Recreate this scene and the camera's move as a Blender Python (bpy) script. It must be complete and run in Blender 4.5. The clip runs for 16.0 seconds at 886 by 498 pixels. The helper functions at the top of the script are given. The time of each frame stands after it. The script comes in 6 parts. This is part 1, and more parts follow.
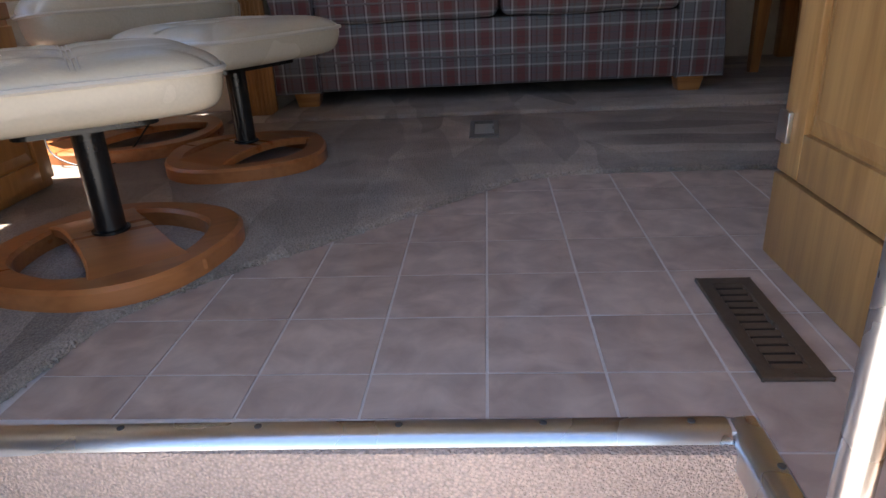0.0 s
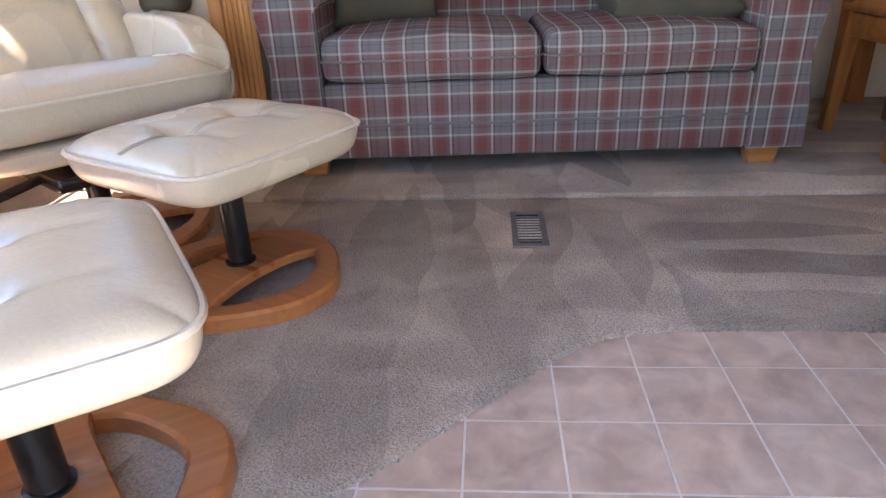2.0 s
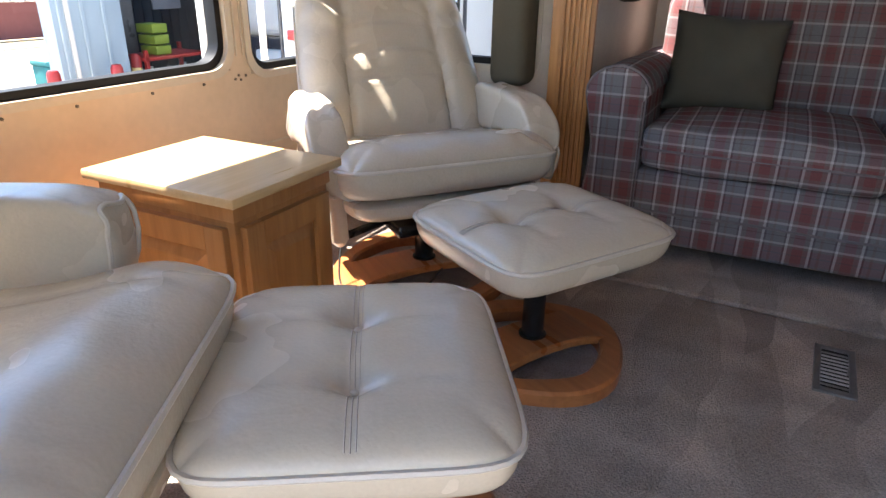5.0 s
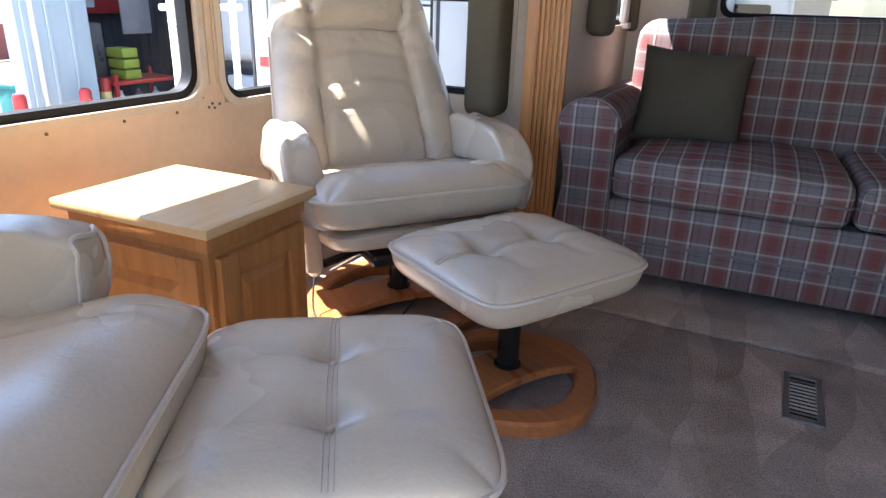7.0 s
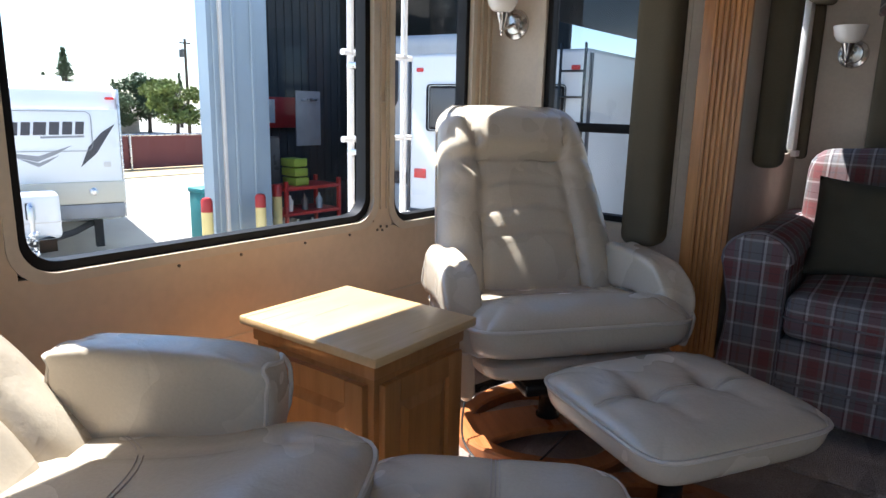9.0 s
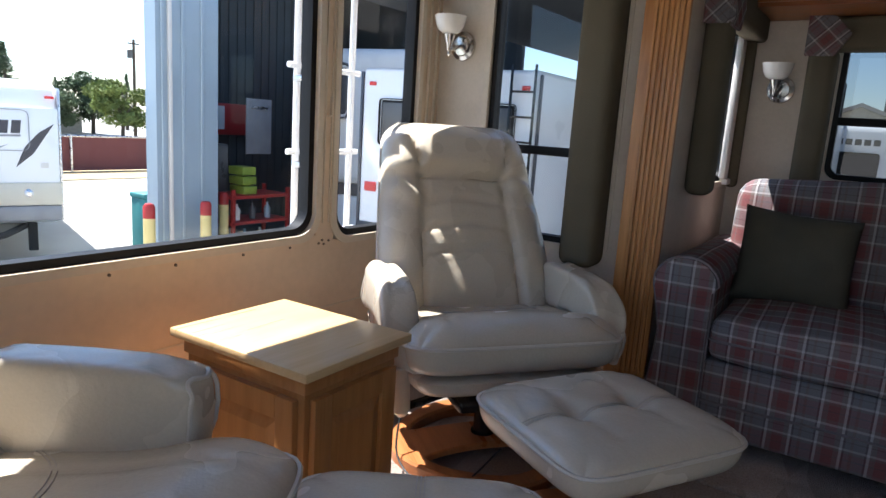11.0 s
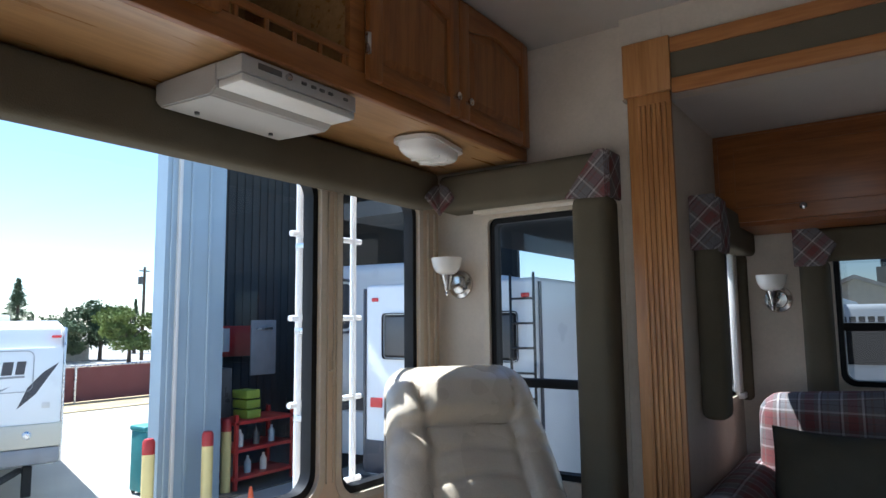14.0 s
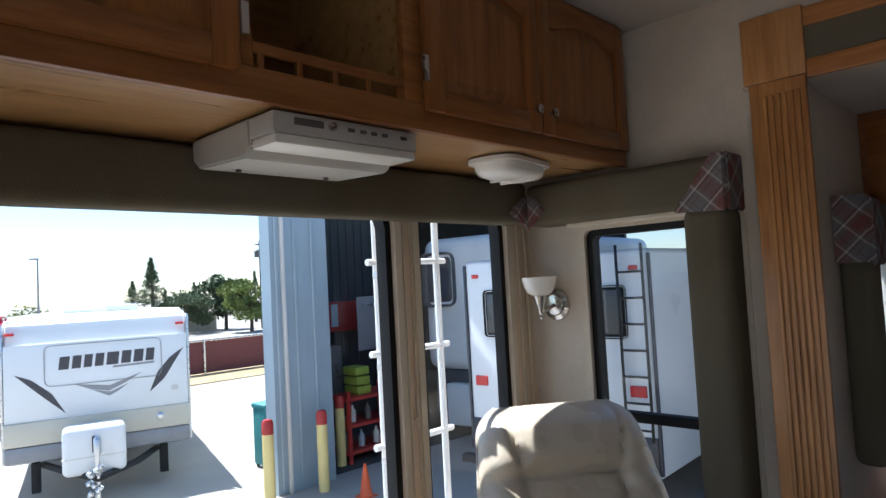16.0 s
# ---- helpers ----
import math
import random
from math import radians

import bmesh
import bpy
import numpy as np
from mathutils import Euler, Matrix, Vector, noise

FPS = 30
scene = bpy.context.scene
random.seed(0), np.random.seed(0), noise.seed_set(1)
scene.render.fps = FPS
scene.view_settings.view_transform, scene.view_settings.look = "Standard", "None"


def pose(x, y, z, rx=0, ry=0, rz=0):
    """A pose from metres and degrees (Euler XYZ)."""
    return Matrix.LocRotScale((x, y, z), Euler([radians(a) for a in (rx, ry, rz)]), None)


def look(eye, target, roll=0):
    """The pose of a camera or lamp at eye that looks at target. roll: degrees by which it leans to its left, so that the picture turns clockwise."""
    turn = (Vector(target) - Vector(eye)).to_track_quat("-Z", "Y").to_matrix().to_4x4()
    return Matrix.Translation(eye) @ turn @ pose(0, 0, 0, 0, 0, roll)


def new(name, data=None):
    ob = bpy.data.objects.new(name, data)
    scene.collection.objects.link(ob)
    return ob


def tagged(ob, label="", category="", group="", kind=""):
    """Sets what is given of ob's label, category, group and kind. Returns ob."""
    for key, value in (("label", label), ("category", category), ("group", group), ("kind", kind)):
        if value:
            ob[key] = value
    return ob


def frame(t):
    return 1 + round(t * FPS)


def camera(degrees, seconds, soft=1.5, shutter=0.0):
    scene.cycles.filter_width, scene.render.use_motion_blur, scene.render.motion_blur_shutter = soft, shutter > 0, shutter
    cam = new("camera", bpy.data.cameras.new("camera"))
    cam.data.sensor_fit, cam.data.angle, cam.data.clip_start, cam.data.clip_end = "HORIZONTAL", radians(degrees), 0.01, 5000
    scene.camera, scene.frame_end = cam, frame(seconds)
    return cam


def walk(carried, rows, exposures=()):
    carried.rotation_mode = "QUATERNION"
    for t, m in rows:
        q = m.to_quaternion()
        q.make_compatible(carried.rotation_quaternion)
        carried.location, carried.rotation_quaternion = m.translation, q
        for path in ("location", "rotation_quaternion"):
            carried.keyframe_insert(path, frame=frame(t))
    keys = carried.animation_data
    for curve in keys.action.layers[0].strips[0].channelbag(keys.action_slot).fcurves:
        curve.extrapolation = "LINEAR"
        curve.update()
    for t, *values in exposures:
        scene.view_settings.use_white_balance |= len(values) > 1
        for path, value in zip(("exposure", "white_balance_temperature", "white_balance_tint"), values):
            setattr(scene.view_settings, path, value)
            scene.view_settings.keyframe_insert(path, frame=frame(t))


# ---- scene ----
cam = camera(67.9, 16.0)
PATH = [
    (0, (0.026, 0.053, 0.48), (-0.122, 1.891, -0.294), -3.0),
    (0.5, (-0.008, 0.179, 0.499), (-0.116, 2.019, -0.278), -2.8),
    (1, (-0.056, 0.325, 0.603), (-0.155, 2.142, -0.228), -2.9),
    (1.5, (-0.08, 0.381, 0.685), (-0.119, 2.163, -0.223), -2.2),
    (2, (-0.093, 0.529, 0.704), (-0.235, 2.338, -0.137), -2.3),
    (2.5, (-0.086, 0.633, 0.843), (-0.433, 2.388, -0.05), -2.7),
    (3, (-0.069, 0.611, 0.876), (-0.445, 2.367, -0.005), -1.4),
    (3.5, (-0.131, 0.56, 0.871), (-0.733, 2.275, 0.036), -1.2),
    (4, (-0.18, 0.524, 0.876), (-1.031, 2.15, 0.08), -0.3),
    (6.5, (-0.167, 0.485, 0.905), (-1.035, 2.125, 0.16), 2.1),
    (7, (-0.184, 0.491, 0.903), (-1.004, 2.172, 0.195), 1.8),
    (7.5, (-0.216, 0.484, 0.932), (-1.192, 2.103, 0.278), 0.2),
    (8, (-0.24, 0.467, 0.949), (-1.452, 1.963, 0.407), -0.3),
    (10.5, (-0.205, 0.46, 0.999), (-1.367, 2.049, 0.641), 3.7),
    (11, (-0.197, 0.468, 0.987), (-1.301, 2.093, 0.614), 3.8),
    (11.5, (-0.182, 0.488, 0.972), (-1.184, 2.164, 0.542), 3.8),
    (12, (-0.166, 0.508, 0.964), (-1.055, 2.224, 0.453), 3.2),
    (12.5, (-0.2, 0.507, 1.01), (-1.16, 2.204, 0.564), 1.1),
    (13, (-0.219, 0.492, 1.067), (-1.53, 1.992, 0.885), -2.3),
    (13.5, (-0.226, 0.476, 1.112), (-1.534, 1.985, 1.216), -1.7),
    (14, (-0.224, 0.505, 1.137), (-1.367, 2.132, 1.357), -0.6),
    (14.5, (-0.253, 0.68, 1.161), (-1.499, 2.227, 1.389), -0.5),
    (15, (-0.305, 0.76, 1.359), (-1.709, 2.174, 1.532), -0.9),
    (15.5, (-0.306, 0.725, 1.389), (-1.721, 2.135, 1.486), -2.6),
    (16, (-0.315, 0.72, 1.377), (-1.706, 2.153, 1.478), -3.1),
]
EXPOSURES = [(0.0, 2.72, 6550, 13), (0.5, 3.55, 7000, 15), (1.0, 3.92, 7150, 16), (1.5, 4.26, 7150, 16), (2.0, 4.42, 6800, 14), (2.5, 4.70, 6550, 14), (3.0, 4.68, 6400, 13), (3.5, 4.63, 6450, 13), (4.2, 3.85, 6450, 12), (6.3, 3.14, 6300, 14), (7.0, 3.42, 6150, 14), (7.5, 3.50, 6050, 13), (8.0, 2.68, 5950, 12), (10.3, 2.12, 5900, 11), (11.5, 2.47, 6050, 12), (12.4, 3.06, 6350, 13), (13.0, 2.36, 5850, 10), (13.6, 1.70, 5550, 8), (14.0, 1.92, 5450, 8), (14.6, 2.18, 5600, 8), (15.3, 1.88, 5650, 9), (16.0, 1.74, 5650, 9)]
walk(cam, [(t, look(eye, target, roll)) for t, eye, target, roll in PATH], EXPOSURES)

# ---- world, sun ----
SUN_FROM = Vector((-1.0, -0.15, 2.1)).normalized()
world = bpy.data.worlds.new("world")
scene.world = world
world.use_nodes = True
wn = world.node_tree.nodes
sky = wn.new("ShaderNodeTexSky")
sky.sky_type, sky.sun_disc = "NISHITA", False
sky.dust_density, sky.ozone_density = 0.3, 2.2
sky.sun_elevation = math.asin(SUN_FROM.z)
sky.sun_rotation = math.atan2(SUN_FROM.x, SUN_FROM.y)
world.node_tree.links.new(sky.outputs[0], wn["Background"].inputs[0])
wn["Background"].inputs[1].default_value = 0.075
sun = new("sun", bpy.data.lights.new("sun", "SUN"))
sun.data.energy, sun.data.angle, sun.data.color = 3.6, radians(0.55), (1.0, 0.95, 0.87)
sun.matrix_world = look((0, 0, 20), Vector((0, 0, 20)) - SUN_FROM)

# ---- materials ----
MATS = {}


def mat(name, color, rough=0.6, metal=0.0, var=0.12, scale=6.0, fine=120.0, bump=0.15, spec=0.5, stretch=(1, 1, 1), coat=0.0, depth=0.002):
    """A surface with variation at two scales and fine relief."""
    m = bpy.data.materials.new(name)
    m.use_nodes = True
    nt = m.node_tree
    n, l = nt.nodes, nt.links
    b = n["Principled BSDF"]
    co = n.new("ShaderNodeTexCoord")
    mp = n.new("ShaderNodeMapping")
    mp.inputs["Scale"].default_value = stretch
    l.new(co.outputs["Object"], mp.inputs[0])
    big, small = n.new("ShaderNodeTexNoise"), n.new("ShaderNodeTexNoise")
    big.inputs["Scale"].default_value, small.inputs["Scale"].default_value = scale, fine
    big.inputs["Detail"].default_value, small.inputs["Detail"].default_value = 2.6, 1
    for t in (big, small):
        l.new(mp.outputs[0], t.inputs["Vector"])
    add = n.new("ShaderNodeMath")
    add.operation = "MULTIPLY_ADD"
    add.inputs[1].default_value = 0.4
    l.new(small.outputs[0], add.inputs[0])
    l.new(big.outputs[0], add.inputs[2])
    ramp = n.new("ShaderNodeValToRGB")
    lo, hi = [max(0, c * (1 - var)) for c in color], [min(1, c * (1 + var)) for c in color]
    ramp.color_ramp.elements[0].position, ramp.color_ramp.elements[1].position = 0.45, 0.95
    ramp.color_ramp.elements[0].color, ramp.color_ramp.elements[1].color = (*lo, 1), (*hi, 1)
    l.new(add.outputs[0], ramp.inputs[0])
    l.new(ramp.outputs[0], b.inputs["Base Color"])
    rr = n.new("ShaderNodeMapRange")
    rr.inputs[3].default_value, rr.inputs[4].default_value = max(0.02, rough - 0.08), min(1, rough + 0.08)
    l.new(big.outputs[0], rr.inputs[0])
    l.new(rr.outputs[0], b.inputs["Roughness"])
    b.inputs["Metallic"].default_value = metal
    b.inputs["Specular IOR Level"].default_value = spec
    b.inputs["Coat Weight"].default_value = coat
    if bump:
        bp = n.new("ShaderNodeBump")
        bp.inputs["Strength"].default_value, bp.inputs["Distance"].default_value = bump, depth
        l.new(small.outputs[0], bp.inputs["Height"])
        l.new(bp.outputs[0], b.inputs["Normal"])
    MATS[name] = m
    return m


def wood(name, dark, light, axis="z", rough=0.38, scale=1.0):
    """Oak with long pores along one axis of the thing."""
    st = {"x": (1.2, 16, 16), "y": (16, 1.2, 16), "z": (16, 16, 1.2)}[axis]
    m = mat(name, light, rough, 0, 0.1, 2.2, 9, 0.25, 0.4, [s * scale for s in st], 0.08, 0.0008)
    nt = m.node_tree
    ramp = [x for x in nt.nodes if x.type == "VALTORGB"][0]
    ramp.color_ramp.elements[0].color, ramp.color_ramp.elements[1].color = (*dark, 1), (*light, 1)
    ramp.color_ramp.elements[0].position, ramp.color_ramp.elements[1].position = 0.42, 0.86
    return m


def plaid(name, su=0.132, sv=0.132, turn=0.0):
    """Woven check of grey, red, tan and white over the mesh's own metric map."""
    m = bpy.data.materials.new(name)
    m.use_nodes = True
    nt = m.node_tree
    n, l = nt.nodes, nt.links
    b = n["Principled BSDF"]
    uv = n.new("ShaderNodeUVMap")
    uv.uv_map = "metric"
    sep = n.new("ShaderNodeSeparateXYZ")
    bias = n.new("ShaderNodeMapping")
    bias.inputs["Rotation"].default_value = (0, 0, turn)
    l.new(uv.outputs[0], bias.inputs[0])
    l.new(bias.outputs[0], sep.inputs[0])
    grey, red, tan, white, dark = (0.150, 0.145, 0.152), (0.170, 0.062, 0.062), (0.145, 0.112, 0.103), (0.40, 0.375, 0.37), (0.07, 0.056, 0.06)

    def stripes(out, period, cols):
        mm = n.new("ShaderNodeMath")
        mm.operation = "DIVIDE"
        mm.inputs[1].default_value = period
        l.new(out, mm.inputs[0])
        fr = n.new("ShaderNodeMath")
        fr.operation = "FRACT"
        l.new(mm.outputs[0], fr.inputs[0])
        rp = n.new("ShaderNodeValToRGB")
        rp.color_ramp.interpolation = "CONSTANT"
        e = rp.color_ramp.elements
        e[0].position, e[0].color = cols[0][0], (*cols[0][1], 1)
        e[1].position, e[1].color = cols[1][0], (*cols[1][1], 1)
        for p, c in cols[2:]:
            x = e.new(p)
            x.color = (*c, 1)
        l.new(fr.outputs[0], rp.inputs[0])
        return rp.outputs[0]

    a = stripes(sep.outputs[0], su, [(0, grey), (0.10, tan), (0.16, grey), (0.38, dark), (0.42, white), (0.475, tan), (0.58, red), (0.80, tan), (0.90, white), (0.955, dark)])
    c = stripes(sep.outputs[1], sv, [(0, grey), (0.12, dark), (0.14, grey), (0.39, white), (0.445, tan), (0.52, red), (0.70, dark), (0.72, red), (0.86, tan), (0.92, white), (0.97, grey)])
    mix = n.new("ShaderNodeMix")
    mix.data_type = "RGBA"
    mix.inputs[0].default_value = 0.44
    l.new(a, mix.inputs[6])
    l.new(c, mix.inputs[7])
    noi = n.new("ShaderNodeTexNoise")
    noi.inputs["Scale"].default_value = 420
    co = n.new("ShaderNodeTexCoord")
    l.new(co.outputs["Object"], noi.inputs["Vector"])
    mul = n.new("ShaderNodeMix")
    mul.data_type, mul.blend_type = "RGBA", "OVERLAY"
    mul.inputs[0].default_value = 0.35
    l.new(mix.outputs[2], mul.inputs[6])
    l.new(noi.outputs[0], mul.inputs[7])
    l.new(mul.outputs[2], b.inputs["Base Color"])
    b.inputs["Roughness"].default_value = 0.9
    b.inputs["Specular IOR Level"].default_value = 0.15
    bp = n.new("ShaderNodeBump")
    bp.inputs["Strength"].default_value, bp.inputs["Distance"].default_value = 0.4, 0.001
    l.new(noi.outputs[0], bp.inputs["Height"])
    l.new(bp.outputs[0], b.inputs["Normal"])
    return m


def carpet_mat(name, color, streak=0.22):
    """Cut pile with tufts and the broad strokes left by a vacuum cleaner."""
    m = mat(name, color, 0.95, 0, 0.2, 3, 260, 1.0, 0.1, depth=0.006)
    nt = m.node_tree
    n, l = nt.nodes, nt.links
    b = n["Principled BSDF"]
    co = n.new("ShaderNodeTexCoord")
    mp = n.new("ShaderNodeMapping")
    mp.inputs["Scale"].default_value = (1.6, 2.2, 1)
    l.new(co.outputs["Object"], mp.inputs[0])
    t1 = n.new("ShaderNodeTexNoise")
    t1.inputs["Scale"].default_value, t1.inputs["Detail"].default_value, t1.inputs["Distortion"].default_value = 2.3, 2.5, 0.7
    l.new(mp.outputs[0], t1.inputs["Vector"])
    t2 = n.new("ShaderNodeTexVoronoi")
    t2.inputs["Scale"].default_value = 210
    l.new(co.outputs["Object"], t2.inputs["Vector"])
    r1 = n.new("ShaderNodeMapRange")
    r1.inputs[1].default_value, r1.inputs[2].default_value = 0.42, 0.58
    r1.inputs[3].default_value, r1.inputs[4].default_value = 1 - streak * 0.45, 1 + streak * 0.45
    l.new(t1.outputs[0], r1.inputs[0])
    r2 = n.new("ShaderNodeMapRange")
    r2.inputs[3].default_value, r2.inputs[4].default_value = 1.16, 0.66
    l.new(t2.outputs["Distance"], r2.inputs[0])
    # long strokes: away from the entry on one side, along the sofa on the other
    wob = n.new("ShaderNodeTexNoise")
    wob.inputs["Scale"].default_value, wob.inputs["Detail"].default_value = 2.6, 1
    l.new(co.outputs["Object"], wob.inputs["Vector"])
    ws = n.new("ShaderNodeVectorMath")
    ws.operation = "SCALE"
    ws.inputs["Scale"].default_value = 0.13
    l.new(wob.outputs["Color"], ws.inputs[0])
    wa = n.new("ShaderNodeVectorMath")
    l.new(co.outputs["Object"], wa.inputs[0])
    l.new(ws.outputs[0], wa.inputs[1])
    outs = []
    for rot, sc in ((-0.25, (9.0, 2.0, 1)), (0.06, (1.1, 8.5, 1))):
        m2 = n.new("ShaderNodeMapping")
        m2.inputs["Rotation"].default_value = (0, 0, rot)
        m2.inputs["Scale"].default_value = sc
        l.new(wa.outputs[0], m2.inputs[0])
        vo = n.new("ShaderNodeTexVoronoi")
        vo.voronoi_dimensions = "2D"
        vo.inputs["Scale"].default_value = 1.0
        l.new(m2.outputs[0], vo.inputs["Vector"])
        sp = n.new("ShaderNodeSeparateColor")
        l.new(vo.outputs["Color"], sp.inputs[0])
        outs.append(sp.outputs[0])
    sx = n.new("ShaderNodeSeparateXYZ")
    l.new(wa.outputs[0], sx.inputs[0])
    side = n.new("ShaderNodeMapRange")
    side.inputs[1].default_value, side.inputs[2].default_value = 0.38, 0.55
    l.new(sx.outputs[0], side.inputs[0])
    stroke = n.new("ShaderNodeMix")
    l.new(side.outputs[0], stroke.inputs[0])
    l.new(outs[0], stroke.inputs[2])
    l.new(outs[1], stroke.inputs[3])
    r3 = n.new("ShaderNodeMapRange")
    r3.inputs[3].default_value, r3.inputs[4].default_value = 1 - streak, 1 + streak
    l.new(stroke.outputs[0], r3.inputs[0])
    m3 = n.new("ShaderNodeMath")
    m3.operation = "MULTIPLY"
    l.new(r1.outputs[0], m3.inputs[0])
    l.new(r3.outputs[0], m3.inputs[1])
    mm = n.new("ShaderNodeMath")
    mm.operation = "MULTIPLY"
    l.new(m3.outputs[0], mm.inputs[0])
    l.new(r2.outputs[0], mm.inputs[1])
    src = b.inputs["Base Color"].links[0].from_socket
    vm = n.new("ShaderNodeVectorMath")
    vm.operation = "SCALE"
    l.new(src, vm.inputs[0])
    l.new(mm.outputs[0], vm.inputs["Scale"])
    l.new(vm.outputs[0], b.inputs["Base Color"])
    b.inputs["Sheen Weight"].default_value = 0.15
    return m


def tile_mat(name):
    """Vinyl tile printed as rosy beige stone; every tile has its own tint and clouding."""
    m = mat(name, (0.36, 0.275, 0.235), 0.42, 0, 0.16, 5, 60, 0.06, 0.4)
    nt = m.node_tree
    n, l = nt.nodes, nt.links
    b = n["Principled BSDF"]
    info = n.new("ShaderNodeObjectInfo")
    vm0 = n.new("ShaderNodeVectorMath")
    vm0.operation = "SCALE"
    vm0.inputs[0].default_value = (37, 19, 11)
    l.new(info.outputs["Random"], vm0.inputs["Scale"])
    co = n.new("ShaderNodeTexCoord")
    ad = n.new("ShaderNodeVectorMath")
    l.new(co.outputs["Object"], ad.inputs[0])
    l.new(vm0.outputs[0], ad.inputs[1])
    no = n.new("ShaderNodeTexNoise")
    no.inputs["Scale"].default_value, no.inputs["Detail"].default_value, no.inputs["Distortion"].default_value = 16, 9, 0.45
    l.new(ad.outputs[0], no.inputs["Vector"])
    rp = n.new("ShaderNodeValToRGB")
    e = rp.color_ramp.elements
    e[0].position, e[0].color = 0.33, (0.42, 0.318, 0.268, 1)
    e[1].position, e[1].color = 0.70, (0.64, 0.51, 0.435, 1)
    x = e.new(0.52)
    x.color = (0.53, 0.41, 0.347, 1)
    l.new(no.outputs[0], rp.inputs[0])
    mr = n.new("ShaderNodeMapRange")
    mr.inputs[3].default_value, mr.inputs[4].default_value = 0.93, 1.06
    l.new(info.outputs["Random"], mr.inputs[0])
    vm = n.new("ShaderNodeVectorMath")
    vm.operation = "SCALE"
    l.new(rp.outputs[0], vm.inputs[0])
    l.new(mr.outputs[0], vm.inputs["Scale"])
    l.new(vm.outputs[0], b.inputs["Base Color"])
    return m


def glass_mat(name, tint, gloss=1.0):
    m = bpy.data.materials.new(name)
    m.use_nodes = True
    n, l = m.node_tree.nodes, m.node_tree.links
    n.remove(n["Principled BSDF"])
    tr, gl, fr, mx = n.new("ShaderNodeBsdfTransparent"), n.new("ShaderNodeBsdfGlossy"), n.new("ShaderNodeFresnel"), n.new("ShaderNodeMixShader")
    tr.inputs[0].default_value = (*tint, 1)
    gl.inputs["Roughness"].default_value = 0.01
    gl.inputs[0].default_value = (gloss, gloss, gloss, 1)
    fr.inputs[0].default_value = 1.45
    l.new(fr.outputs[0], mx.inputs[0])
    l.new(tr.outputs[0], mx.inputs[1])
    l.new(gl.outputs[0], mx.inputs[2])
    l.new(mx.outputs[0], n["Material Output"].inputs[0])
    return m


LEATHER = mat("cream_leather", (0.575, 0.50, 0.388), 0.27, 0, 0.07, 4, 170, 0.26, 0.6, depth=0.0012)
nt = LEATHER.node_tree
fold, crease = nt.nodes.new("ShaderNodeTexNoise"), nt.nodes.new("ShaderNodeBump")
fold.inputs["Scale"].default_value, fold.inputs["Detail"].default_value, fold.inputs["Distortion"].default_value = 9.0, 3.0, 1.4
crease.inputs["Strength"].default_value, crease.inputs["Distance"].default_value = 0.22, 0.010
nt.links.new([x for x in nt.nodes if x.type == "TEX_COORD"][0].outputs["Object"], fold.inputs["Vector"])
nt.links.new(fold.outputs[0], crease.inputs["Height"])
nt.links.new([x for x in nt.nodes if x.type == "BUMP" and x != crease][0].outputs[0], crease.inputs["Normal"])
nt.links.new(crease.outputs[0], nt.nodes["Principled BSDF"].inputs["Normal"])
LEATHER_SEAM = mat("leather_piping", (0.60, 0.54, 0.46), 0.4, 0, 0.08, 8, 200, 0.2)
STITCH = mat("stitching", (0.46, 0.40, 0.33), 0.8)
OAK = wood("honey_oak", (0.165, 0.054, 0.013), (0.30, 0.116, 0.033), "z")
OAK_H = wood("honey_oak_lengthwise", (0.165, 0.054, 0.013), (0.30, 0.116, 0.033), "y")
OAK_RED = wood("reddish_oak_across", (0.15, 0.045, 0.011), (0.26, 0.092, 0.025), "x")
OAK_X = wood("honey_oak_across", (0.23, 0.082, 0.022), (0.41, 0.175, 0.054), "x")
OAK_TABLE = wood("golden_oak_veneer", (0.37, 0.155, 0.044), (0.48, 0.218, 0.07), "z")
OAK_CASE = wood("orange_oak_casing", (0.30, 0.12, 0.035), (0.49, 0.235, 0.08), "z")
OAK_PALE = wood("pale_oak_veneer", (0.28, 0.145, 0.052), (0.41, 0.235, 0.095), "y", 0.30)
TEAK = wood("bent_beech", (0.31, 0.105, 0.034), (0.44, 0.168, 0.058), "x", 0.3, 0.6)
TEAK_TOP = wood("table_laminate", (0.57, 0.365, 0.165), (0.66, 0.455, 0.23), "y", 0.3)
OAK_GOLD = wood("golden_oak", (0.32, 0.16, 0.054), (0.47, 0.265, 0.10), "z")
WELT = mat("welt_cord", (0.16, 0.135, 0.14), 0.9, 0, 0.15, 30, 300, 0.3)
PLAID = plaid("plaid_weave")
PLAID_DARK = plaid("plaid_trim", 0.11, 0.11, 0.785)
CARPET = carpet_mat("taupe_carpet", (0.385, 0.314, 0.264), 0.27)
CARPET_STEP = carpet_mat("step_carpet", (0.66, 0.49, 0.40), 0.03)
TILE = tile_mat("rosy_vinyl_tile")
GROUT = mat("pale_grout", (0.74, 0.69, 0.665), 0.7)
WALLPAPER = mat("beige_wallpaper", (0.58, 0.505, 0.415), 0.75, 0, 0.08, 7, 90, 0.2, 0.2)
PANEL = mat("tan_wall_panel", (0.62, 0.485, 0.345), 0.35, 0, 0.09, 3, 40, 0.05, 0.4)
TRIM_PAINT = mat("cream_trim", (0.58, 0.50, 0.39), 0.4, 0, 0.08, 5, 60, 0.08)
